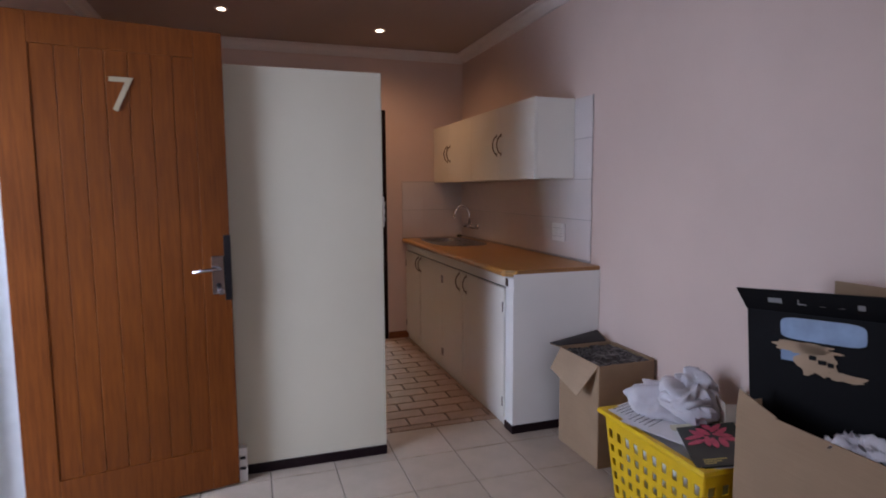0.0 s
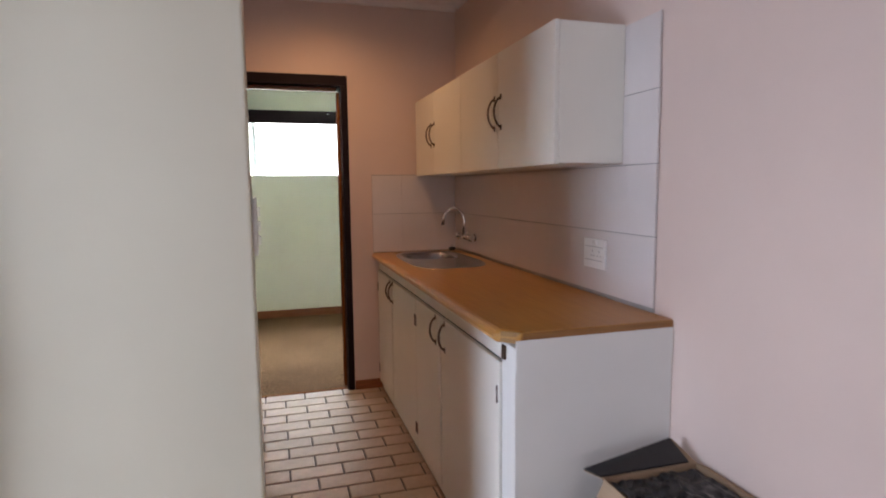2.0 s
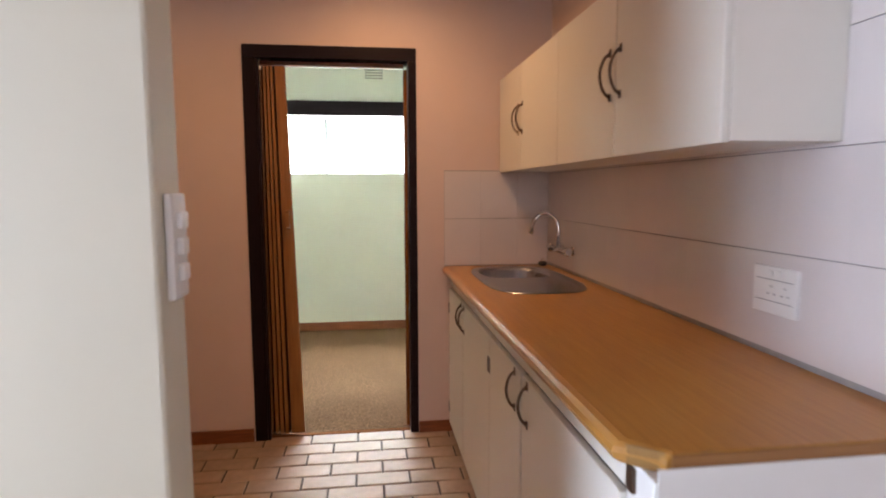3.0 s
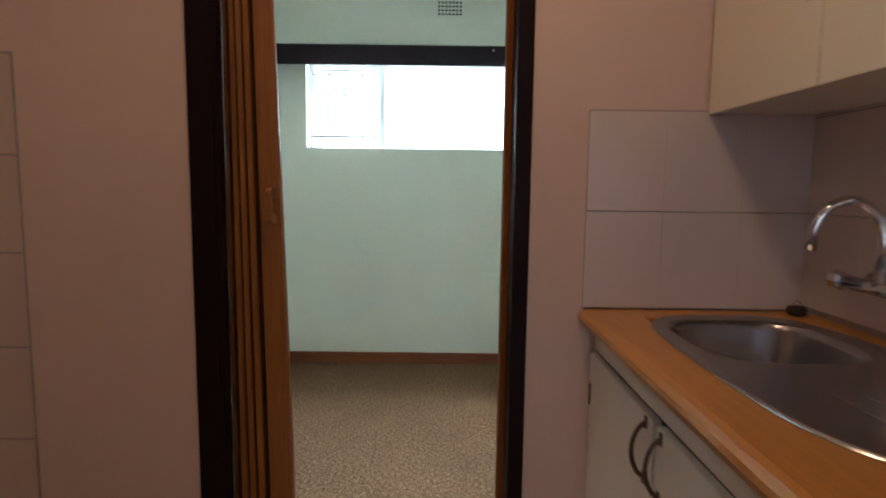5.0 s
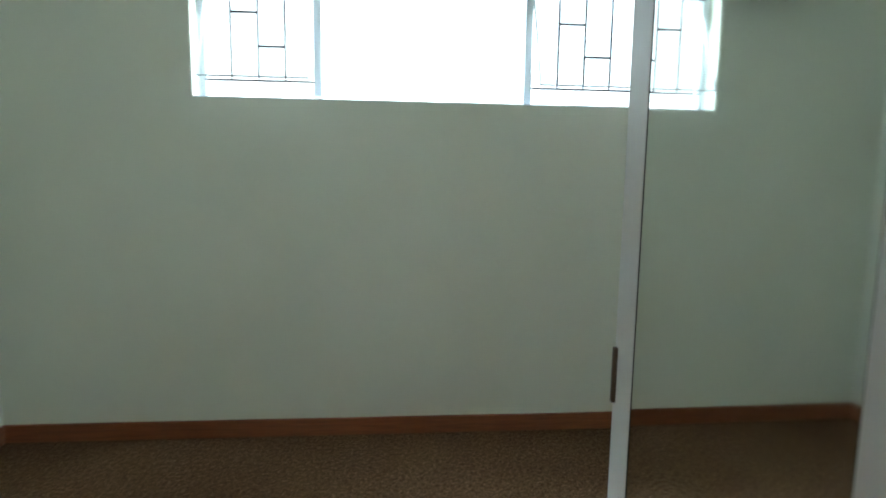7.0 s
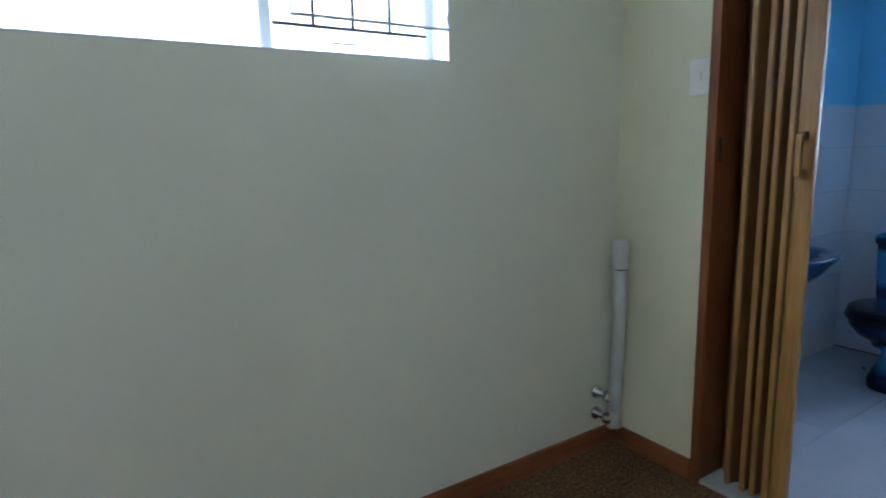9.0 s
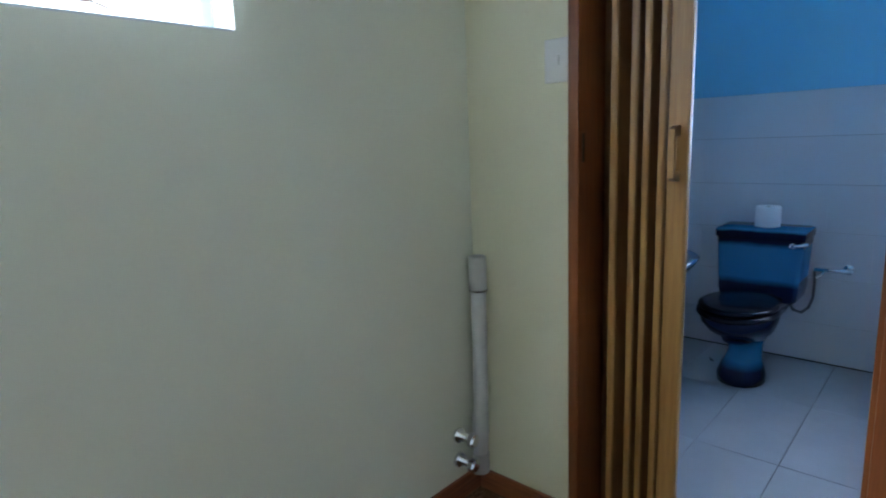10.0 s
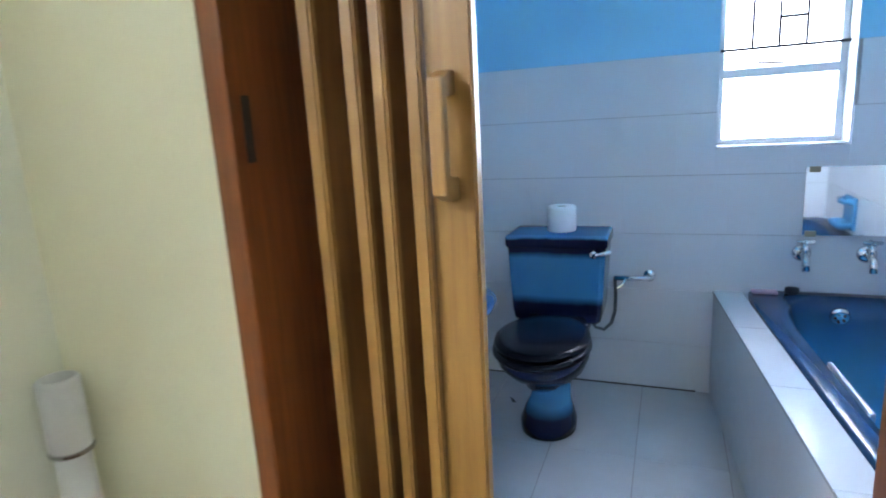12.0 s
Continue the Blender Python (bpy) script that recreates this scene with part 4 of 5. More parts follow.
lid = loft([oval(2.237, TY, 0.215, 0.160, 0.417), oval(2.237, TY, 0.225, 0.168, 0.422), oval(2.237, TY, 0.223, 0.166, 0.432), oval(2.237, TY, 0.199, 0.144, 0.441), oval(2.240, TY, 0.097, 0.074, 0.444), oval(2.240, TY, 0.019, 0.019, 0.445)])
part("lid", lid, ware_seat, toilet, "closed glossy black lid", smooth=True)
for dy in (-0.075, 0.075):
    part("hinge", tube([(2.455, TY + dy - 0.02, 0.420), (2.455, TY + dy + 0.02, 0.420)], 0.013, 12), ware_seat, toilet)
TC = 1.990
rr = [[(2.665 + dx * sx, TC + dy * sy, z) for dx, dy in ((-0.070, -1), (-0.082, -0.97), (-0.088, -0.90), (-0.088, 0.90), (-0.082, 0.97), (-0.070, 1), (0.14, 1), (0.14, -1))] for z, sx, sy in
      ((0.356, 0.82, 0.166), (0.366, 0.92, 0.177), (0.402, 1.0, 0.184), (0.527, 1.02, 0.191), (0.672, 1.04, 0.198), (0.682, 1.03, 0.197))]
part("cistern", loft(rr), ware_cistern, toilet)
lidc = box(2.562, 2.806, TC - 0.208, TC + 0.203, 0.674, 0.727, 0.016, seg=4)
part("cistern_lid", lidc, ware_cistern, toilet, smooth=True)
fl = part("flush_pivot", tube([(2.574, TC - 0.155, 0.656), (2.550, TC - 0.155, 0.656)], 0.0145, 14), M["chrome"], toilet, "chrome flush handle", smooth=True)
part("flush_lever", tube([(2.546, TC - 0.155, 0.656), (2.535, TC - 0.180, 0.661), (2.535, TC - 0.222, 0.674)], 0.0075, 10), M["chrome"], fl, smooth=True)

RX, RY = 2.685, 1.978
roll = thing("toilet_roll", (RX, RY, 0.728), "white toilet paper roll standing on the cistern", "toilet roll")
part("paper", lathe(RX, RY, [(0.023, 0.728), (0.055, 0.728), (0.058, 0.732), (0.058, 0.826), (0.055, 0.831), (0.025, 0.831), (0.022, 0.826), (0.021, 0.745)], 32), plain("tissue_paper", (0.86, 0.86, 0.86), 0.95, wear=0.04, scale=60), roll, smooth=True)
part("core", lathe(RX, RY, [(0.0203, 0.730), (0.0213, 0.730), (0.0213, 0.828), (0.0203, 0.828)], 20), plain("cardboard_core", (0.32, 0.24, 0.16), 0.9), roll)

scrap = thing("dark_scrap", (2.540, 2.173, 0.0), "small dark scrap lying on the white floor tiles", "scrap")
part("scrap_leaf", turned(sheet([(-0.022, -0.008, 0.004), (0.020, -0.005, 0.003), (0.026, 0.006, 0.010), (-0.018, 0.009, 0.005)], 0.0012, 0.004), Matrix.Translation((2.540, 2.173, 0.0)) @ Matrix.Rotation(0.6, 4, "Z")), M["black"], scrap)

valve = thing("angle_valve", (EX, 1.64, 0.51), "chrome cistern stop valve with flexible grey hose", "valve")
part("body", tube([(EX - 0.012, 1.635, 0.512), (EX - 0.055, 1.635, 0.512)], 0.012, 12), M["chrome"], valve, smooth=True)
part("rosette", tube([(EX - 0.009, 1.635, 0.512), (EX - 0.018, 1.635, 0.512)], 0.025, 16), M["chrome"], valve, smooth=True)
part("arm", tube([(EX - 0.055, 1.625, 0.512), (EX - 0.055, 1.70, 0.508), (EX - 0.055, 1.775, 0.506)], 0.011, 12), M["chrome"], valve, smooth=True)
part("lever", tube([(EX - 0.066, 1.73, 0.506), (EX - 0.085, 1.735, 0.49), (EX - 0.09, 1.76, 0.474)], 0.006, 8), M["chrome"], valve)
hose = [(EX - 0.055, 1.772, 0.50), (EX - 0.055, 1.768, 0.44), (EX - 0.056, 1.770, 0.36), (EX - 0.058, 1.785, 0.305), (EX - 0.064, 1.815, 0.275), (EX - 0.072, 1.85, 0.285), (EX - 0.08, 1.868, 0.32), (EX - 0.085, 1.872, 0.365)]
part("hose", tube(hose, 0.0075, 10), plain("dull_grey_hose", (0.13, 0.13, 0.14), 0.5, 0.4), valve, "flexible grey hose", smooth=True)

# bath in a tiled surround, set a little askew
SKEW = 0.098


def askew(bm):
    for v in bm.verts:
        v.co.y += (v.co.x - EX) * SKEW * max(0.0, min(1.0, (v.co.y - SY) / 0.7))
    return bm


bsur = thing("bath_surround", (1.95, 1.0, 0), "white tiled bath surround panel with a narrow tiled ledge", "bath panel")
part("panel", askew(box(BXX, EX - 0.012, 1.372, 1.388, 0.0, 0.447, 0.001)), M["bath_tile"], bsur)
for i in range(4):
    x0 = BXX + i * 0.452
    part("ledge_tile", askew(box(x0 + 0.001, min(x0 + 0.450, EX - 0.012), 1.285, 1.391, 0.448, 0.459, 0.002)), M["bath_floor"], bsur)
part("ledge_core", askew(box(BXX, EX - 0.012, 1.288, 1.371, 0.0, 0.4475, 0)), M["tile_grout"], bsur)
bath = thing("bathtub", (1.95, 0.95, 0), "dark to mid-blue glazed bathtub set in a tiled surround", "bathtub")
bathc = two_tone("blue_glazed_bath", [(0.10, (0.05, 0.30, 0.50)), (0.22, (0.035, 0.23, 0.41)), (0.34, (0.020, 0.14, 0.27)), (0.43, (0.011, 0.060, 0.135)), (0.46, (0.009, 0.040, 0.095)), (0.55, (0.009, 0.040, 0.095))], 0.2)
bx, by = (BXX + EX) / 2, (SY + 1.283) / 2
L, Wd = (EX - BXX) / 2 - 0.008, (1.283 - SY) / 2


def bath_ring(a, c, n, z, shift=0.0, dy=0.0):
    return superellipse(bx + shift, by + dy, a, c, n, z, 56)


br = [bath_ring(L, Wd, 14, 0.452), bath_ring(L, Wd, 14, 0.468), bath_ring(L - 0.012, Wd - 0.010, 12, 0.472), bath_ring(L - 0.085, Wd - 0.072, 5, 0.470),
      bath_ring(L - 0.097, Wd - 0.082, 4.5, 0.462), bath_ring(L - 0.115, Wd - 0.093, 4.2, 0.40), bath_ring(L - 0.15, Wd - 0.110, 4.0, 0.24, 0.02), bath_ring(L - 0.20, Wd - 0.145, 3.6, 0.14, 0.03), bath_ring(L - 0.28, Wd - 0.19, 3.0, 0.115, 0.03), bath_ring(0.1, 0.05, 2, 0.11, 0.03)]
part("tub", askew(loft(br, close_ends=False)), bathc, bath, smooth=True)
part("overflow", tube([(EX - 0.108, 0.968, 0.412), (EX - 0.125, 0.968, 0.409), (EX - 0.130, 0.968, 0.408)], 0.03, 20, radii=[0.034, 0.034, 0.026]), M["chrome"], bath, "chrome overflow rose", smooth=True)
for k in range(5):
    a = 2 * math.pi * k / 5
    part("overflow_hole", tube([(EX - 0.1305, 0.968 + 0.016 * math.cos(a), 0.408 + 0.016 * math.sin(a)), (EX - 0.133, 0.968 + 0.016 * math.cos(a), 0.408 + 0.016 * math.sin(a))], 0.005, 8), M["black"], bath)
gx = 2.04
grip = box(gx - 0.16, gx + 0.16, 1.150, 1.164, 0.392, 0.434, 0.005)
for ga in (gx - 0.16, gx + 0.125):
    box(ga, ga + 0.035, 1.164, 1.204, 0.392, 0.424, 0.005, grip)
askew(grip)
part("grab_handle", grip, M["handle_white"], bath, "bright white and chrome grab handle inside the rim")
soap = thing("soap", (EX - 0.06, 1.22, 0.472), "thin pale pink bar of soap on the bath rim", "soap")
part("bar", box(EX - 0.085, EX - 0.045, 1.165, 1.255, 0.473, 0.484, 0.005, seg=3), plain("pink_soap", (0.75, 0.42, 0.46), 0.5), soap, smooth=True)
bp = thing("bath_plug", (EX - 0.055, 1.12, 0.472), "small black bath plug on the bath rim", "plug")
part("stopper", lathe(EX - 0.055, 1.115, [(0.022, 0.473), (0.026, 0.48), (0.024, 0.495), (0.008, 0.498)], 18), M["black"], bp, smooth=True)


def pillar_tap(y):
    t = thing("bath_tap", (EX - 0.012, y, 0.63), "chrome wall-mounted bath tap with crosshead handle", "tap", "bath taps")
    z = 0.625
    part("flange", tube([(EX - 0.009, y, z), (EX - 0.02, y, z), (EX - 0.028, y, z)], 0.03, 20, radii=[0.034, 0.032, 0.016]), M["chrome"], t, smooth=True)
    part("body", tube([(EX - 0.02, y, z), (EX - 0.075, y, z), (EX - 0.10, y, z - 0.012), (EX - 0.108, y, z - 0.05)], 0.014, 14), M["chrome"], t, smooth=True)
    part("spindle", tube([(EX - 0.072, y, z), (EX - 0.072, y, z + 0.05)], 0.010, 12), M["chrome"], t, smooth=True)
    b = tube([(EX - 0.072, y - 0.03, z + 0.055), (EX - 0.072, y + 0.03, z + 0.055)], 0.007, 8)
    tube([(EX - 0.102, y, z + 0.055), (EX - 0.042, y, z + 0.055)], 0.007, 8, b)
    part("crosshead", b, M["chrome"], t, smooth=True)


pillar_tap(1.085)
pillar_tap(0.875)
bm_ = thing("bath_mirror", (EX - 0.012, 0.90, 0.83), "frameless wall mirror held by four small corner clips", "mirror")
part("glass", box(EX - 0.017, EX - 0.012, 0.70, 1.09, 0.695, 0.955, 0.001), M["mirror"], bm_)
for yy in (0.72, 1.062):
    for zz in (0.70, 0.945):
        part("clip", box(EX - 0.023, EX - 0.016, yy - 0.018, yy + 0.018, zz - 0.010, zz + 0.012, 0.002), plain("dull_brass_clip", (0.30, 0.26, 0.18), 0.5, 0.5), bm_, "dull metal clip")

basin = thing("washbasin", (1.53, 2.2, 0.61), "dark blue glazed wall-hung washbasin", "washbasin")
rb = [superellipse(1.53, 2.235, 0.16, 0.16, 2.4, 0.61, 40), superellipse(1.53, 2.235, 0.225, 0.225, 2.4, 0.67, 40), superellipse(1.53, 2.22, 0.265, 0.262, 2.4, 0.735, 40), superellipse(1.53, 2.217, 0.27, 0.268, 2.4, 0.75, 40),
      superellipse(1.53, 2.217, 0.262, 0.26, 2.4, 0.756, 40), superellipse(1.53, 2.205, 0.215, 0.19, 2.2, 0.75, 40), superellipse(1.53, 2.205, 0.19, 0.165, 2.1, 0.68, 40), superellipse(1.53, 2.205, 0.08, 0.07, 2.0, 0.635, 40)]
# the lighter top stop imitates a highlight along the rim
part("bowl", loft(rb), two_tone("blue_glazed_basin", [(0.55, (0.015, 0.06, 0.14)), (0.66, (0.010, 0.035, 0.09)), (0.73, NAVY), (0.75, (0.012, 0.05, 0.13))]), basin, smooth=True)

dish = thing("soap_dish", (1.6, SY, 0.52), "two-tone blue glazed ceramic soap holder on the bath wall", "soap dish")
SD = two_tone("blue_glazed_dish", [(0.46, MID), (0.55, (0.08, 0.30, 0.50)), (0.62, NAVY), (0.70, NAVY)])
part("back", box(1.50, 1.70, SY + 0.010, SY + 0.028, 0.50, 0.68, 0.008, seg=3), SD, dish, smooth=True)
part("tray", loft([superellipse(1.60, SY + 0.055, 0.07, 0.03, 3, 0.505), superellipse(1.60, SY + 0.062, 0.095, 0.045, 3, 0.525), superellipse(1.60, SY + 0.062, 0.098, 0.048, 3, 0.545), superellipse(1.60, SY + 0.062, 0.085, 0.036, 3, 0.546), superellipse(1.60, SY + 0.06, 0.07, 0.026, 3, 0.525)]), SD, dish, smooth=True)
part("hood", tube([(1.515, SY + 0.02, 0.655), (1.53, SY + 0.055, 0.655), (1.60, SY + 0.065, 0.655), (1.67, SY + 0.055, 0.655), (1.685, SY + 0.02, 0.655)], 0.016, 10), SD, dish, smooth=True)

window_2 = thing("window_2", (EX + 0.1, 1.17, 1.035), "white steel bathroom window with a barred opening light above a fixed pane", "window", kind="structure")
b0, b1, bb, bt = BWIN
fx0, fx1 = EX + 0.12, EX + 0.15
for a in (b0, b1 - 0.028):
    part("window_frame", box(fx0, fx1, a, a + 0.028, bb + 0.02, bt, 0.003), M["frame_white"], window_2)
for z0, z1 in ((bb, bb + 0.028), (1.30, 1.335), (bt - 0.028, bt)):
    part("transom", box(fx0 - 0.001, fx1 + 0.001, b0, b1, z0, z1, 0.003), M["frame_white"], window_2)
for z0, z1 in ((bb + 0.028, 1.30), (1.335, bt - 0.028)):
    g = part("pane", box(fx0 + 0.013, fx0 + 0.017, b0 + 0.028, b1 - 0.028, z0, z1), M["glass"], window_2)
    g.visible_shadow = False
for a, e in ((b0, b0 + 0.004), (b1 - 0.004, b1)):
    part("reveal", box(EX + 0.001, fx0, a, e, bb + 0.006, bt - 0.004), M["frame_white"], window_2, "white plastered window reveal")
part("reveal", box(EX + 0.001, fx0, b0, b1, bt - 0.004, bt), M["frame_white"], window_2, "white plastered window reveal")
part("window_sill", box(EX + 0.001, fx0, b0, b1, bb - 0.004, bb + 0.006, 0.002), M["bath_floor"], window_2)
part("stay", tube([(fx0 - 0.02, 1.10, 1.352), (fx0 - 0.026, 1.17, 1.345), (fx0 - 0.02, 1.26, 1.352)], 0.005, 8), M["bronze"], window_2, "casement stay bar")
gr = part("burglar_bars", tube([(fx0 - 0.03, b0, 1.405), (fx0 - 0.03, b1, 1.405)], 0.006, 6), M["steel_bar"], window_2, "thin steel burglar bars")
for yy, z0, z1 in ((1.10, 1.405, 1.92), (1.19, 1.405, 1.92), (1.28, 1.405, 1.92)):
    part("bar", tube([(fx0 - 0.03, yy, z0), (fx0 - 0.03, yy, z1)], 0.006, 6), M["steel_bar"], gr)
part("bar", tube([(fx0 - 0.03, 1.10, 1.51), (fx0 - 0.03, 1.19, 1.51)], 0.006, 6), M["steel_bar"], gr)

# ---- cartons and basket by the living room wall ----


def card_mat(name, c):
    n = Nodes(name, 0.85, spec=0.2)
    flute = n.noise(5, 4, n.stretch(1, 1, 60))
    big = n.noise(6, 5)
    n.color(n.mix(0.35, n.ramp(big, [(0.3, dim(c, 0.82)), (0.7, c)]), n.ramp(flute, [(0.3, dim(c, 0.85)), (0.7, dim(c, 1.06))])))
    n.bump(flute, 0.15, 0.001)
    return n.mat


CARD = card_mat("brown_corrugated_board", (0.36, 0.245, 0.155))
CARD_IN = card_mat("pale_inner_board", (0.42, 0.30, 0.20))
BLACK_PRINT = plain("black_printed_card", (0.004, 0.004, 0.005), 0.6, spec=0.10)
BLACK_FILM = plain("black_bubble_film", (0.012, 0.012, 0.014), 0.28, wear=0.4, scale=50)


def carton(name, label, x0, x1, y0, y1, h, th=0.005):
    c = thing(name, ((x0 + x1) / 2, (y0 + y1) / 2, 0), label, "box")
    for nm, crn in (("side", [(x0, y0, 0.002), (x0, y1, 0.002), (x0, y1, h), (x0, y0, h)]), ("side", [(x1, y0, 0.002), (x1, y1, 0.002), (x1, y1, h), (x1, y0, h)]),
                    ("side", [(x0, y0, 0.002), (x1, y0, 0.002), (x1, y0, h), (x0, y0, h)]), ("side", [(x0, y1, 0.002), (x1, y1, 0.002), (x1, y1, h), (x0, y1, h)])):
        part(nm, sheet(crn, th, random.uniform(-0.004, 0.004)), CARD, c)
    part("base", box(x0, x1, y0, y1, 0.001, 0.006), CARD, c)
    return c


# tall open carton
A0, A1, B0, B1, AH = -0.335, -0.02, -2.765, -2.40, 0.515
tall = carton("cardboard_box", "tall open brown cardboard box with splayed flaps and black film", A0, A1, B0, B1, AH)
part("flap", sheet([(A0, B0 + 0.005, AH), (A0, B1 - 0.005, AH), (A0 - 0.075, B1 - 0.03, AH - 0.10), (A0 - 0.085, B0 + 0.06, AH - 0.155)], 0.005, 0.006), CARD_IN, tall, "flap folded down outside")
part("flap", sheet([(A0, B1, AH), (A1, B1, AH), (A1 - 0.03, B1 + 0.075, AH + 0.046), (A0 - 0.035, B1 + 0.050, AH + 0.008)], 0.005, 0.004), CARD_IN, tall, "raised back flap")
part("flap", sheet([(A1, B0, AH), (A1, B1, AH), (A1 + 0.012, B1 - 0.03, AH + 0.0), (A1 + 0.012, B0 + 0.02, AH - 0.0)], 0.004, 0.0), CARD, tall)


def crumpled(x0, x1, y0, y1, z, amp, seg, seed, dome=0.0):
    g = bmesh.new()
    vs = []
    for i in range(seg + 1):
        row = []
        for j in range(seg + 1):
            u, v = i / seg, j / seg
            p = Vector((x0 + (x1 - x0) * u, y0 + (y1 - y0) * v, z))
            edge = min(1.0, 5 * min(u, 1 - u, v, 1 - v))
            hgt = noise.fractal(Vector((u * 5 + seed, v * 5, seed * 1.7)), 0.9, 2.1, 4)
            ridge = abs(noise.noise(Vector((u * 9 + seed * 3, v * 9, 1.3))))
            p.z += amp * (0.6 * hgt + 0.9 * ridge) + dome * math.sin(math.pi * u) * math.sin(math.pi * v) * edge
            p.x += amp * 0.5 * noise.noise(Vector((v * 7, u * 7, seed)))
            p.y += amp * 0.5 * noise.noise(Vector((u * 7, v * 7, seed + 9)))
            row.append(g.verts.new(p))
        vs.append(row)
    for i in range(seg):
        for j in range(seg):
            g.faces.new((vs[i][j], vs[i + 1][j], vs[i + 1][j + 1], vs[i][j + 1]))
    return g


part("film", crumpled(A0 + 0.01, A1 - 0.01, B0 + 0.012, B1 - 0.012, AH - 0.012, 0.018, 26, 3.1, 0.012), BLACK_FILM, tall, "crumpled black film showing inside")
part("film", sheet([(A0 - 0.012, B1 - 0.002, AH + 0.010), (A1 - 0.03, B1 - 0.002, AH + 0.010), (A1 - 0.045, B1 + 0.068, AH + 0.055), (A0 - 0.040, B1 + 0.042, AH + 0.016)], 0.005, 0.006), BLACK_FILM, tall, "black lined flap")

# yellow laundry basket
basket = thing("laundry_basket", (-0.24, -3.25, 0), "yellow plastic basket with square holes, full of papers", "basket")
YEL = plain("yellow_plastic", (0.78, 0.50, 0.010), 0.38, wear=0.08)
CX, CY = -0.232, -3.255


def bk(u, v, z):
    """A point of the basket: u, v from -1 to 1 at the height z, sides flaring upward."""
    k = 0.84 + 0.16 * z / 0.38
    return (CX + 0.198 * k * u, CY + 0.295 * k * v, z)


def wall_grid(side, nholes, rows):
    """One pierced side: uprights and cross strips round the square holes."""
    g = bmesh.new()

    def q(s, z, out):
        u, v = (side[0], s) if side[0] else (s, side[1])
        x, y, zz = bk(u, v, z)
        return (x + side[0] * out, y + side[1] * out, zz)

    def strip(s0, s1, z0, z1):
        loft([[q(s0, z0, 0), q(s1, z0, 0), q(s1, z0, 0.004), q(s0, z0, 0.004)], [q(s0, z1, 0), q(s1, z1, 0), q(s1, z1, 0.004), q(s0, z1, 0.004)]], g)
    zs = [0.02 + 0.30 * i / rows for i in range(rows + 1)]
    strip(-1, 1, 0.0, 0.03)
    strip(-1, 1, 0.315, 0.375)
    step = 2 / nholes
    for i in range(nholes + 1):
        s = -1 + i * step
        strip(max(-1, s - step * 0.27), min(1, s + step * 0.27), 0.03, 0.315)
    for z in zs[1:-1]:
        for i in range(nholes):
            s = -1 + i * step
            strip(s + step * 0.27, s + step * 0.73, z - 0.015, z + 0.015)
    return g


for side, nh in (((-1, 0), 10), ((1, 0), 10), ((0, -1), 6), ((0, 1), 6)):
    part("side", wall_grid(side, nh, 5), YEL, basket)
part("floor", box(CX - 0.166, CX + 0.166, CY - 0.247, CY + 0.247, 0.001, 0.006), YEL, basket)
rim = [[(CX + sx * a, CY + sy * c, z) for sx, sy in ((-1, -1), (1, -1), (1, 1), (-1, 1))] for a, c, z in ((0.197, 0.294, 0.372), (0.222, 0.318, 0.372), (0.226, 0.322, 0.378), (0.222, 0.318, 0.392), (0.197, 0.294, 0.392), (0.195, 0.292, 0.385), (0.197, 0.294, 0.372))]
rb_ = loft(rim, close_ends=False)
bmesh.ops.remove_doubles(rb_, verts=rb_.verts, dist=1e-5)
part("rim", rb_, YEL, basket)

PAPER = plain("white_paper", (0.82, 0.83, 0.86), 0.8, wear=0.1, scale=7)
BAG = Nodes("translucent_white_plastic_bag", 0.3)
BAG.color(BAG.ramp(BAG.noise(9, 4), [(0.3, (0.72, 0.70, 0.75)), (0.7, (0.88, 0.88, 0.92))]))
BAG.bsdf.inputs["Transmission Weight"].default_value = 0.3
BAG.bsdf.inputs["IOR"].default_value = 1.2
PRINT = plain("grey_print", (0.16, 0.17, 0.20), 0.8)
papers = [(-0.31, -3.08, 0.388, 12), (-0.27, -3.16, 0.395, -8), (-0.33, -3.22, 0.402, 22), (-0.24, -3.30, 0.392, 5)]
under = thing("paper_pile", (CX, CY, 0.01), "thick pile of papers and magazines filling the basket", "papers")
part("paper_block", box(CX - 0.155, CX + 0.155, CY - 0.235, CY + 0.235, 0.008, 0.355, 0.01), PAPER, under)
for i, (px, py, pz, ang) in enumerate(papers):
    m = pose(px, py, pz, 2, -4 + i * 2, ang)
    sh = thing("paper_sheet", (px, py, pz), "loose white printed sheet lying in the basket", "paper", "papers in the basket")
    part("page", turned(sheet([(-0.10, -0.14, 0), (0.10, -0.14, 0), (0.10, 0.14, 0), (-0.10, 0.14, 0)], 0.0012, 0.010), m), PAPER, sh)
    for k in range(5):
        yy = 0.11 - k * 0.022
        part("text_line", turned(box(-0.08, 0.08 - 0.05 * ((k * 7) % 3) / 2, yy - 0.0018, yy + 0.0018, 0.0115, 0.0123), m), PRINT, sh)

mag = thing("magazine", (-0.27, -3.42, 0.39), "dark magazine with a red flower on its cover", "magazine")
mm = pose(-0.295, -3.455, 0.416, 6, -10, -28)
part("cover", turned(box(-0.105, 0.105, -0.14, 0.14, 0.0, 0.008, 0.001), mm), plain("dark_green_cover", (0.022, 0.026, 0.018), 0.3, wear=0.4), mag)
part("spine_pages", turned(box(-0.103, 0.103, -0.138, 0.138, -0.004, -0.0005), mm), PAPER, mag)
PETAL = plain("red_pink_petals", (0.66, 0.09, 0.15), 0.4, wear=0.4, scale=40)
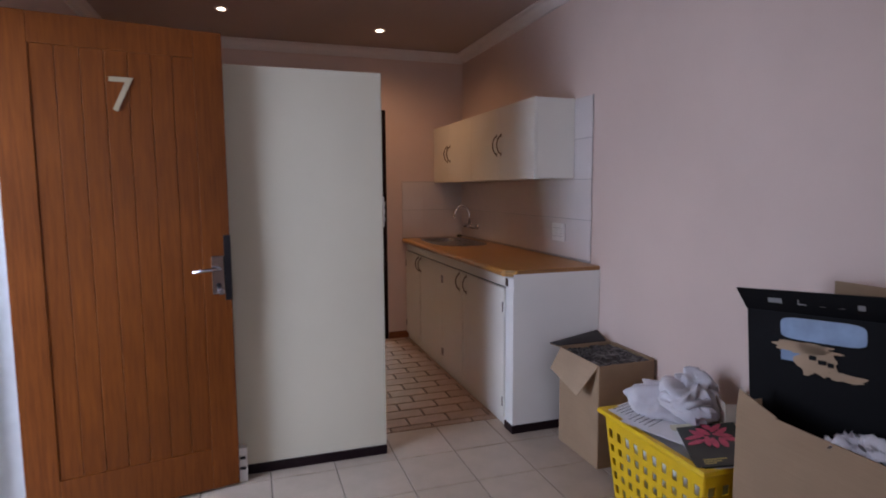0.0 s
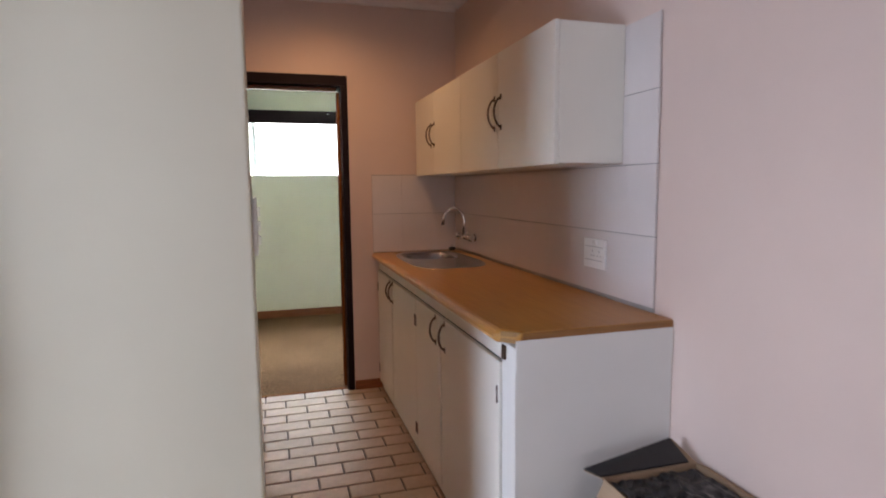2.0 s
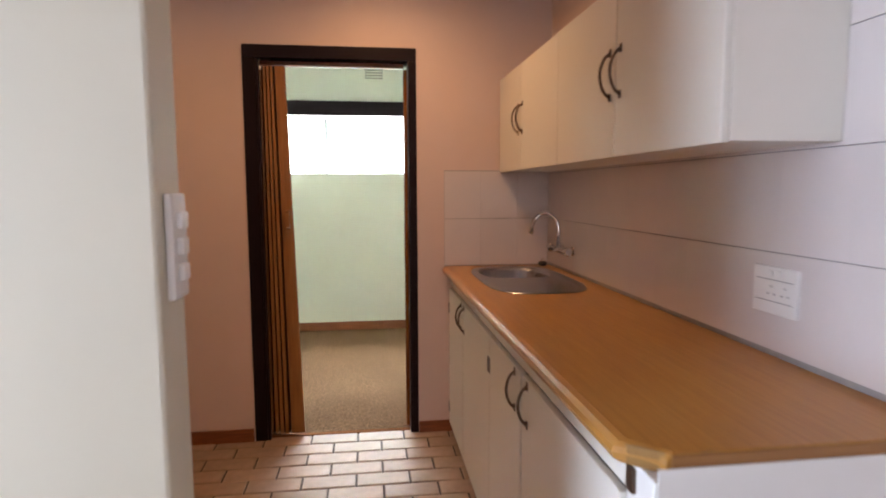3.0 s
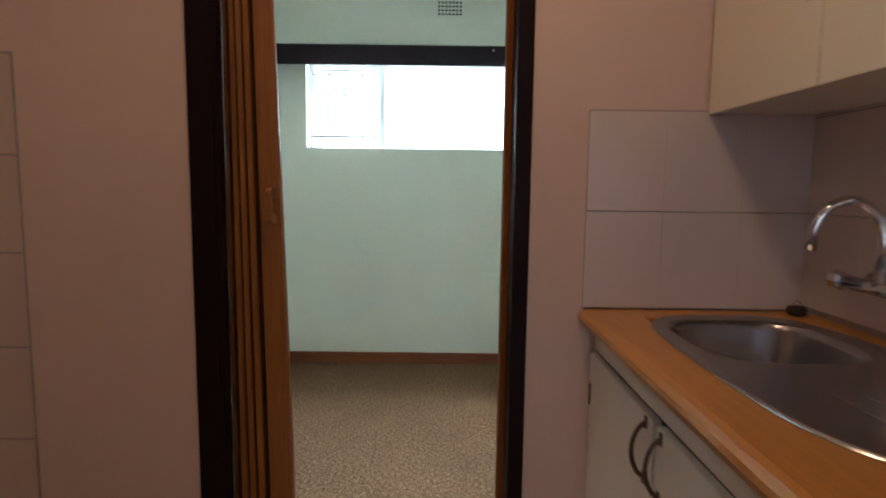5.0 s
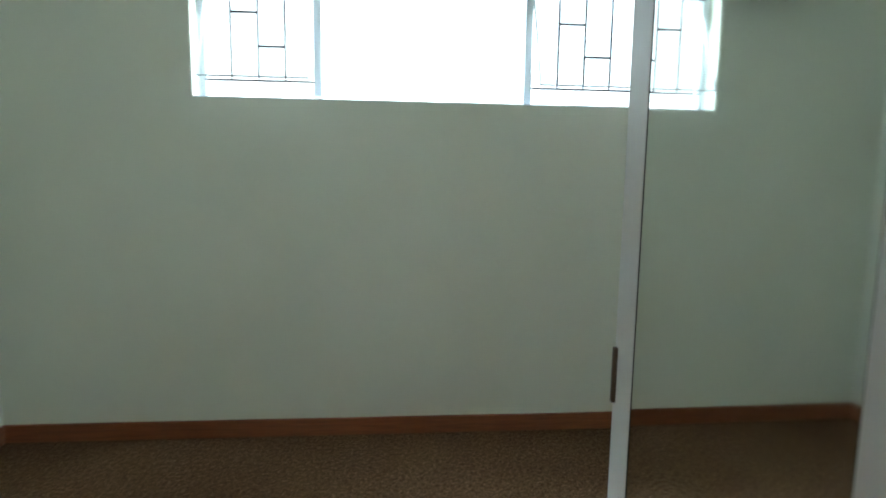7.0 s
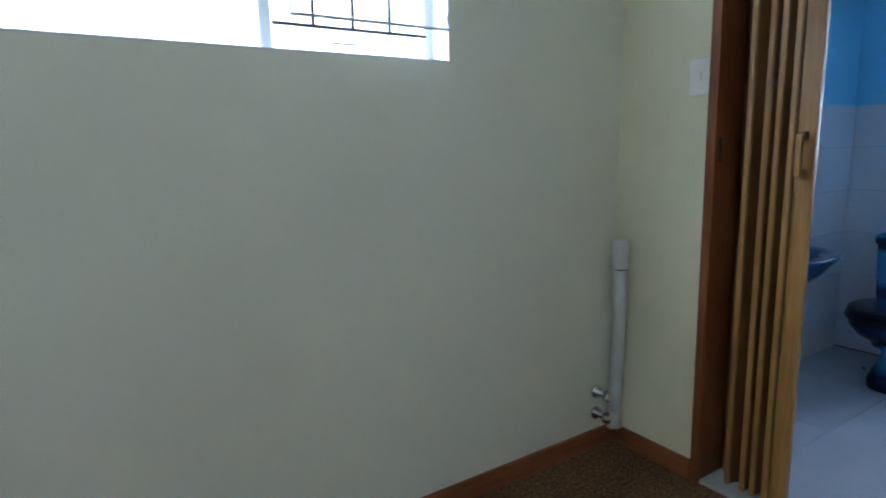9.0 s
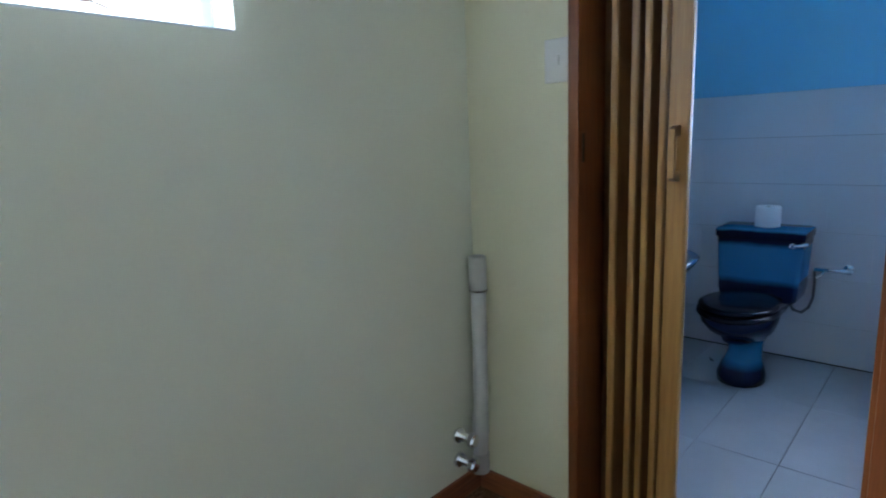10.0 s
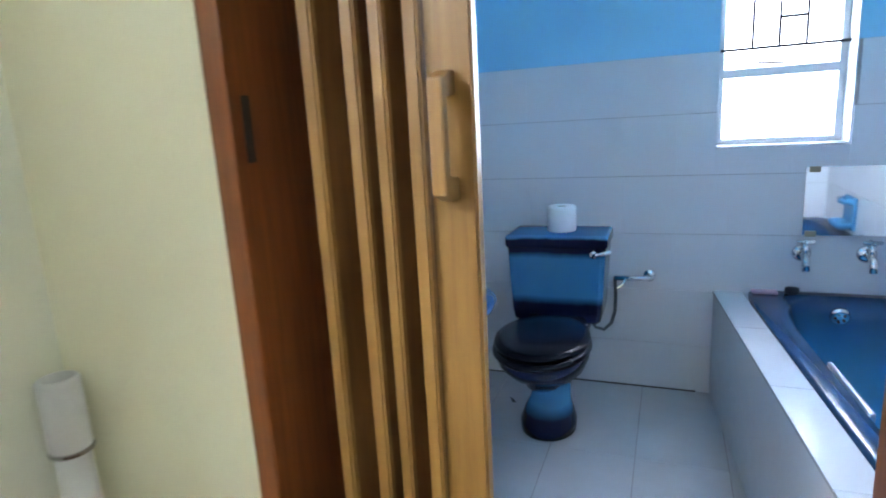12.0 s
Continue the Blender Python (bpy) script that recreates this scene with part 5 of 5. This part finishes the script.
for k in range(12):
    a = 2 * math.pi * k / 12
    r = 0.040 + 0.030 * ((k * 5) % 4) / 3
    g = loft([superellipse(0, 0, 0.036, 0.013, 1.7, z, 14) for z in (0.0082 + 0.0001 * k, 0.0088 + 0.0001 * k)])
    turned(g, Matrix.Translation((r * math.cos(a), 0.055 + r * math.sin(a), 0)) @ Matrix.Rotation(a + 0.2 * ((k * 3) % 5 - 2), 4, "Z"))
    part("petal", turned(g, mm), PETAL, mag, "printed red petal")
for k in range(3):
    part("text_line", turned(box(-0.07, 0.01 - 0.02 * k, -0.10 - 0.012 * k, -0.094 - 0.012 * k, 0.0082, 0.0088), mm), plain("ochre_print", (0.45, 0.36, 0.12), 0.6), mag)
env = thing("envelope", (-0.24, -3.34, 0.40), "cream envelope lying slanted on the papers", "envelope")
part("paper", turned(sheet([(-0.13, -0.022, 0), (0.13, -0.022, 0), (0.13, 0.022, 0), (-0.13, 0.022, 0)], 0.003, 0.004), pose(-0.225, -3.312, 0.425, 4, -8, -28)), plain("cream_paper", (0.70, 0.66, 0.50), 0.7), env)


def bag_lobe(g, centre, scale, turn, seed):
    """One swollen lobe of thin film with sharp creases."""
    b = bmesh.new()
    bmesh.ops.create_icosphere(b, subdivisions=5, radius=1)
    off = Vector((seed, 1.7 * seed, 0.4))
    for v in b.verts:
        d = v.co.normalized()
        flat = Vector((d.x, d.y, 0)).normalized() if abs(d.z) < 0.999 else Vector((0, 0, 0))
        fan = Vector((flat.x * 1.5, flat.y * 1.5, d.z * 0.7)) + off
        crease = (1 - abs(noise.noise(fan))) ** 2.5 * 0.34 + (1 - abs(noise.noise(fan * 2.4 + d))) ** 4 * 0.07
        v.co = d * (0.74 + crease + 0.40 * noise.noise(d * 1.4 + off))
        v.co.z *= 0.8 if d.z < 0 else 1.0
    turned(b, Matrix.LocRotScale(centre, Euler(turn), scale))
    return join(g, b)


bag = thing("plastic_bag", (-0.20, -3.13, 0.40), "crumpled white plastic shopping bag on top of the basket", "bag")
for centre, scale, turn, seed in (((-0.225, -3.10, 0.445), (0.13, 0.155, 0.07), (0.1, -0.15, 0.5), 2.0), ((-0.195, -3.20, 0.485), (0.105, 0.12, 0.085), (0.35, 0.2, 0.2), 5.3),
                                  ((-0.15, -3.20, 0.545), (0.05, 0.085, 0.055), (0.5, 0.3, 1.0), 8.1), ((-0.245, -3.245, 0.475), (0.06, 0.11, 0.045), (0.2, -0.3, 0.3), 11.4)):
    part("bag_fold", bag_lobe(None, centre, scale, turn, seed), BAG.mat, bag, smooth=True)
for s in (-1, 1):
    pts = [(-0.24 + 0.02 * s, -3.24, 0.47), (-0.25 + 0.02 * s, -3.29, 0.505), (-0.22 + 0.02 * s, -3.31, 0.52), (-0.19 + 0.02 * s, -3.27, 0.50)]
    part("strap", tube(pts, 0.012, 10, radii=[0.02, 0.014, 0.013, 0.02]), BAG.mat, bag, "crumpled carry strap", smooth=True)
pbag = thing("paper_bag", (-0.10, -3.33, 0.39), "open cream paper bag standing in the basket", "bag")
KRAFT = plain("cream_kraft", (0.50, 0.42, 0.33), 0.8, wear=0.15)
for crn in ([(-0.16, -3.36, 0.34), (-0.05, -3.42, 0.34), (-0.045, -3.43, 0.53), (-0.165, -3.365, 0.525)], [(-0.05, -3.42, 0.34), (-0.03, -3.30, 0.34), (-0.028, -3.30, 0.55), (-0.045, -3.43, 0.53)], [(-0.16, -3.36, 0.34), (-0.13, -3.25, 0.34), (-0.13, -3.245, 0.54), (-0.165, -3.365, 0.525)]):
    part("side", sheet(crn, 0.002, 0.006), KRAFT, pbag)
part("handle", tube([(-0.10, -3.39, 0.53), (-0.098, -3.392, 0.56), (-0.07, -3.40, 0.565), (-0.06, -3.41, 0.53)], 0.004, 8), M["black"], pbag)

# large carton with a printed black box standing in it
big = carton("cardboard_box", "large brown cardboard box with torn rim holding another box", -0.385, -0.02, -4.28, -3.63, 0.655)
part("rim_tear", sheet([(-0.387, -3.632, 0.65), (-0.387, -3.78, 0.65), (-0.387, -3.78, 0.662), (-0.380, -3.632, 0.70)], 0.005, 0.0), CARD, big, "torn raised corner")
part("flap", sheet([(-0.386, -3.625, 0.30), (-0.20, -3.625, 0.30), (-0.22, -3.60, 0.02), (-0.41, -3.60, 0.02)], 0.005, 0.004), CARD_IN, big)
for k in range(3):
    part("print_mark", box(-0.3895, -0.3885, -4.02 - 0.03 * k, -3.995 - 0.03 * k, 0.42, 0.442), M["black"], big, "black printed mark")
prt = thing("black_box", (-0.2, -3.9, 0.45), "black printed product box with a torn picture panel", "box")
PB = Matrix.Translation((-0.29, -3.585, 0.66)) @ Matrix.Rotation(radians(10), 4, "Z") @ Matrix.Rotation(radians(-4.2), 4, "X") @ Matrix.Translation((0.29, 3.585, -0.66))
part("body", turned(box(-0.29, -0.15, -4.16, -3.585, 0.16, 0.955, 0.004), PB), BLACK_PRINT, prt)
part("flap", turned(sheet([(-0.29, -3.585, 0.955), (-0.29, -4.16, 0.955), (-0.315, -4.17, 1.03), (-0.315, -3.565, 1.025)], 0.005, 0.003), PB), BLACK_PRINT, prt, "raised black front flap")
SKYB = plain("printed_blue_picture", (0.16, 0.27, 0.45), 0.35, wear=0.35, scale=12)
part("picture", turned(loft([superellipse(0, 0, 0.125, 0.035, 5, z) for z in (0, 0.0015)]), PB @ Matrix.Translation((-0.2905, -3.825, 0.905)) @ Matrix.Rotation(radians(-90), 4, "Y") @ Matrix.Rotation(radians(90), 4, "Z")), SKYB, prt, "blue printed picture")
part("picture", turned(box(-0.2925, -0.2905, -3.80, -3.70, 0.80, 0.835, 0.0005), PB), SKYB, prt, "blue printed picture")


def torn(cy, cz, ay, az, seed):
    g = bmesh.new()
    ring = []
    for k in range(40):
        a = 2 * math.pi * k / 40
        r = 1 + 0.55 * noise.noise(Vector((math.cos(a) * 2.2 + seed, math.sin(a) * 2.2, seed)))
        ring.append((cy + ay * r * math.cos(a), cz + az * r * math.sin(a)))
    return loft([[(x, y, z) for y, z in ring] for x in (-0.2912, -0.2936)])


for cy, cz, ay, az, sd in ((-3.775, 0.848, 0.095, 0.018, 1.0), (-3.815, 0.815, 0.058, 0.050, 4.2), (-3.885, 0.775, 0.066, 0.012, 7.7)):
    part("torn_patch", turned(torn(cy, cz, ay, az, sd), PB), CARD_IN, prt, "torn strip baring brown board")
for y0, y1 in ((-3.715, -3.67), (-3.79, -3.765), (-3.90, -3.83), (-3.955, -3.935)):
    part("print_mark", turned(box(-0.0015, 0, y0, y1, -0.008, 0.008), PB @ Matrix.Translation((-0.3066, 0, 0.992)) @ Matrix.Rotation(radians(-18), 4, "Y")), plain("grey_print_mark", (0.25, 0.25, 0.25), 0.6), prt, "small grey printed mark")
for my, mz, mw in ((-3.800, 0.822, 0.011), (-3.828, 0.812, 0.012), (-3.852, 0.808, 0.009)):
    part("print_mark", turned(box(-0.2948, -0.2934, my - mw, my + mw, mz - 0.008, mz + 0.006), PB), BLACK_PRINT, prt, "scrap of black print left on the tear")
board = thing("cardboard_sheet", (-0.05, -3.9, 0.5), "flat brown cardboard sheet standing behind the black box", "cardboard")
part("board", box(-0.072, -0.064, -4.26, -3.70, 0.30, 1.055, 0.001), CARD, board)
wad = thing("plastic_wrap", (-0.34, -4.05, 0.62), "crumpled white plastic wrap spilling over the carton rim", "plastic wrap")
part("wrap", crumpled(-0.385, -0.295, -4.16, -3.93, 0.645, 0.05, 22, 8.3, 0.03), BAG.mat, wad, smooth=True)
mini = thing("small_carton", (-1.955, -2.32, 0), "small upright white carton by the open door", "box")
part("body", box(-1.985, -1.945, -2.325, -2.285, 0.0, 0.165, 0.002), M["plastic"], mini)
for k in range(2):
    part("print_mark", box(-1.978, -1.952, -2.3262, -2.3250, 0.06 + 0.05 * k, 0.075 + 0.05 * k), M["black_metal"], mini)

# ---- tiles, laid piece by piece ----
TILES = {}


def tile_shape(w, h, t, mat, bevel):
    key = (round(w, 4), round(h, 4), round(t, 4), mat.name)
    if key not in TILES:
        b = bmesh.new()
        e = min(bevel, t * 0.8)
        loft([[(-w / 2, -h / 2, 0), (w / 2, -h / 2, 0), (w / 2, h / 2, 0), (-w / 2, h / 2, 0)],
              [(-w / 2, -h / 2, t - e), (w / 2, -h / 2, t - e), (w / 2, h / 2, t - e), (-w / 2, h / 2, t - e)],
              [(-w / 2 + e, -h / 2 + e, t), (w / 2 - e, -h / 2 + e, t), (w / 2 - e, h / 2 - e, t), (-w / 2 + e, h / 2 - e, t)]], b)
        TILES[key] = finish(b, mat, False)
    return TILES[key]


def lay_tiles(name, parent, origin, u, v, span_u, span_v, pitch, start, mat, t, gaps, bevel, shift=0.0, jitter=0.0, holes=()):
    u, v, origin = Vector(u), Vector(v), Vector(origin)
    rot = Matrix((u, v, u.cross(v))).transposed().to_4x4()
    rng = random.Random(7)
    (u0, u1), (v0, v1), (pu, pv), (su, sv) = span_u, span_v, pitch, start
    j = math.floor((v0 - sv) / pv)
    while sv + j * pv < v1 - 1e-4:
        va, vb = max(v0, sv + j * pv), min(v1, sv + (j + 1) * pv)
        off = su + (shift * pu if j % 2 else 0)
        i = math.floor((u0 - off) / pu)
        while off + i * pu < u1 - 1e-4:
            ua, ub = max(u0, off + i * pu), min(u1, off + (i + 1) * pu)
            pieces = [(ua, ub, va, vb)]
            for h in holes:
                cut = []
                for p in pieces:
                    if p[1] <= h[0] + 1e-4 or p[0] >= h[1] - 1e-4 or p[3] <= h[2] + 1e-4 or p[2] >= h[3] - 1e-4:
                        cut.append(p)
                        continue
                    if p[0] < h[0]:
                        cut.append((p[0], h[0], p[2], p[3]))
                    if p[1] > h[1]:
                        cut.append((h[1], p[1], p[2], p[3]))
                    ma, mb = max(p[0], h[0]), min(p[1], h[1])
                    if p[2] < h[2]:
                        cut.append((ma, mb, p[2], h[2]))
                    if p[3] > h[3]:
                        cut.append((ma, mb, h[3], p[3]))
                pieces = cut
            for a, e, c, d in pieces:
                w, h = e - a - gaps[0], d - c - gaps[1]
                if w < 0.01 or h < 0.01:
                    continue
                o = new(name, tile_shape(w, h, t, mat, bevel))
                place = origin + u * ((a + e) / 2) + v * ((c + d) / 2) + u.cross(v) * rng.uniform(-jitter, 0)
                tilt = Euler((rng.uniform(-1, 1) * jitter * 3, rng.uniform(-1, 1) * jitter * 3, 0)).to_matrix().to_4x4()
                o.parent = parent
                o.matrix_local = Matrix.Translation(place - BASE[parent]) @ rot @ tilt
            i += 1
        j += 1


def backing(name, bm, label):
    return solid(name, bm, M["tile_grout"], label, "tiles", kind="structure")


X, Y, Z = (1, 0, 0), (0, 1, 0), (0, 0, 1)
lay_tiles("tile", floor_living, (0, 0, -0.0039), X, Y, (-2.9, 0), (-6.6, -2.02), (0.307, 0.325), (-0.92, -2.02 - 0.325 * 20), M["floor_tile"], 0.0045, (0.006, 0.006), 0.0018, jitter=0.0006)
lay_tiles("brick_tile", floor_kitchen, (0, 0, -0.0039), X, Y, (-2.9, 0), (-2.02, 0.035), (0.246, 0.1175), (-1.178, 0.037), M["brick_tile"], 0.0075, (0.009, 0.009), 0.003, shift=0.5, jitter=0.0012)
lay_tiles("tile", floor_bathroom, (0, 0, -0.0039), X, Y, (BXX, EX), (1.20, WY), (0.59, 0.30), (2.235, 1.655), M["bath_floor"], 0.0045, (0.0025, 0.0025), 0.001, jitter=0.0003)
splash_east = backing("splashback_east", box(-0.004, -0.0005, -2.156, -0.001, 0.921, 1.897), "white glazed wall tiles above the worktop")
lay_tiles("tile", splash_east, (-0.0039, 0, 0), (0, -1, 0), Z, (0.006, 2.16), (0.924, 1.90), (0.20, 0.24), (0.0, 1.176), M["wall_tile"], 0.006, (0.0002, 0.0028), 0.0004, jitter=0.00005)
splash_north = backing("splashback_north", box(-0.58, -0.0075, -0.004, -0.0005, 0.921, 1.432), "white glazed wall tiles beside the sink")
lay_tiles("tile", splash_north, (0, -0.0039, 0), X, Z, (-0.58, -0.010), (0.924, 1.43), (0.20, 0.253), (-0.583, 1.176), M["wall_tile"], 0.006, (0.0006, 0.0028), 0.0004, jitter=0.00005)
splash_west = backing("splashback_west", box(-2.9, -2.028, -0.004, -0.0005, 0.30, 1.555), "cream glazed wall tiles in the kitchen corner")
lay_tiles("tile", splash_west, (0, -0.0039, 0), X, Z, (-2.9, -2.03), (0.30, 1.553), (0.40, 0.25), (-2.03, 1.05), M["west_tile"], 0.005, (0.0002, 0.0035), 0.0006)
bt_east = solid("bathroom_tiles_east", slab("x", EX - 0.004, EX - 0.0005, SY, WY, 0.0, 1.398, [(BWIN[0], BWIN[1], BWIN[2], 1.398)]), M["tile_grout"], "pale grey-white glazed bathroom wall tiles", "tiles", kind="structure")
lay_tiles("tile", bt_east, (EX - 0.0039, 0, 0), (0, -1, 0), Z, (-WY, -SY), (0.0, 1.398), (0.40, 0.24), (-1.745, 0.212), M["bath_tile"], 0.006, (0.0001, 0.0020), 0.0006, shift=0.5, jitter=0.00005, holes=[(-BWIN[1], -BWIN[0], BWIN[2], 1.5)])
bt_west = solid("bathroom_tiles_west", slab("x", BXX + 0.0005, BXX + 0.004, SY + 0.012, WY - 0.012, 0.0, 1.398, [(1.28, 2.09, 0.0, 1.398)]), M["tile_grout"], "pale grey-white glazed bathroom wall tiles", "tiles", kind="structure")
lay_tiles("tile", bt_west, (BXX + 0.0039, 0, 0), Y, Z, (SY + 0.012, WY - 0.012), (0.0, 1.398), (0.40, 0.24), (1.2, 0.212), M["bath_tile"], 0.006, (0.0001, 0.0020), 0.0006, jitter=0.00005, holes=[(1.28, 2.09, 0.0, 1.5)])
bt_north = solid("bathroom_tiles_north", box(BXX, EX - 0.008, WY - 0.004, WY - 0.0005, 0, 1.398), M["tile_grout"], "pale grey-white glazed bathroom wall tiles", "tiles", kind="structure")
lay_tiles("tile", bt_north, (0, WY - 0.0039, 0), X, Z, (BXX, EX - 0.012), (0.0, 1.398), (0.40, 0.24), (1.2, 0.212), M["bath_tile"], 0.006, (0.0001, 0.0020), 0.0006, jitter=0.00005)
bt_south = solid("bathroom_tiles_south", box(BXX, EX - 0.008, SY + 0.0005, SY + 0.004, 0, 1.398), M["tile_grout"], "pale grey-white glazed bathroom wall tiles", "tiles", kind="structure")
lay_tiles("tile", bt_south, (0, SY + 0.0039, 0), (-1, 0, 0), Z, (-EX + 0.012, -BXX), (0.47, 1.398), (0.40, 0.24), (-1.2, 0.212), M["bath_tile"], 0.006, (0.0001, 0.0020), 0.0006, jitter=0.00005)
solid("trim", box(EX - 0.0135, EX - 0.0105, 1.44, WY - 0.012, 0.0005, 0.007, 0.001), M["grout_dark"], "dark joint along the foot of the tiles", "trim", kind="structure")
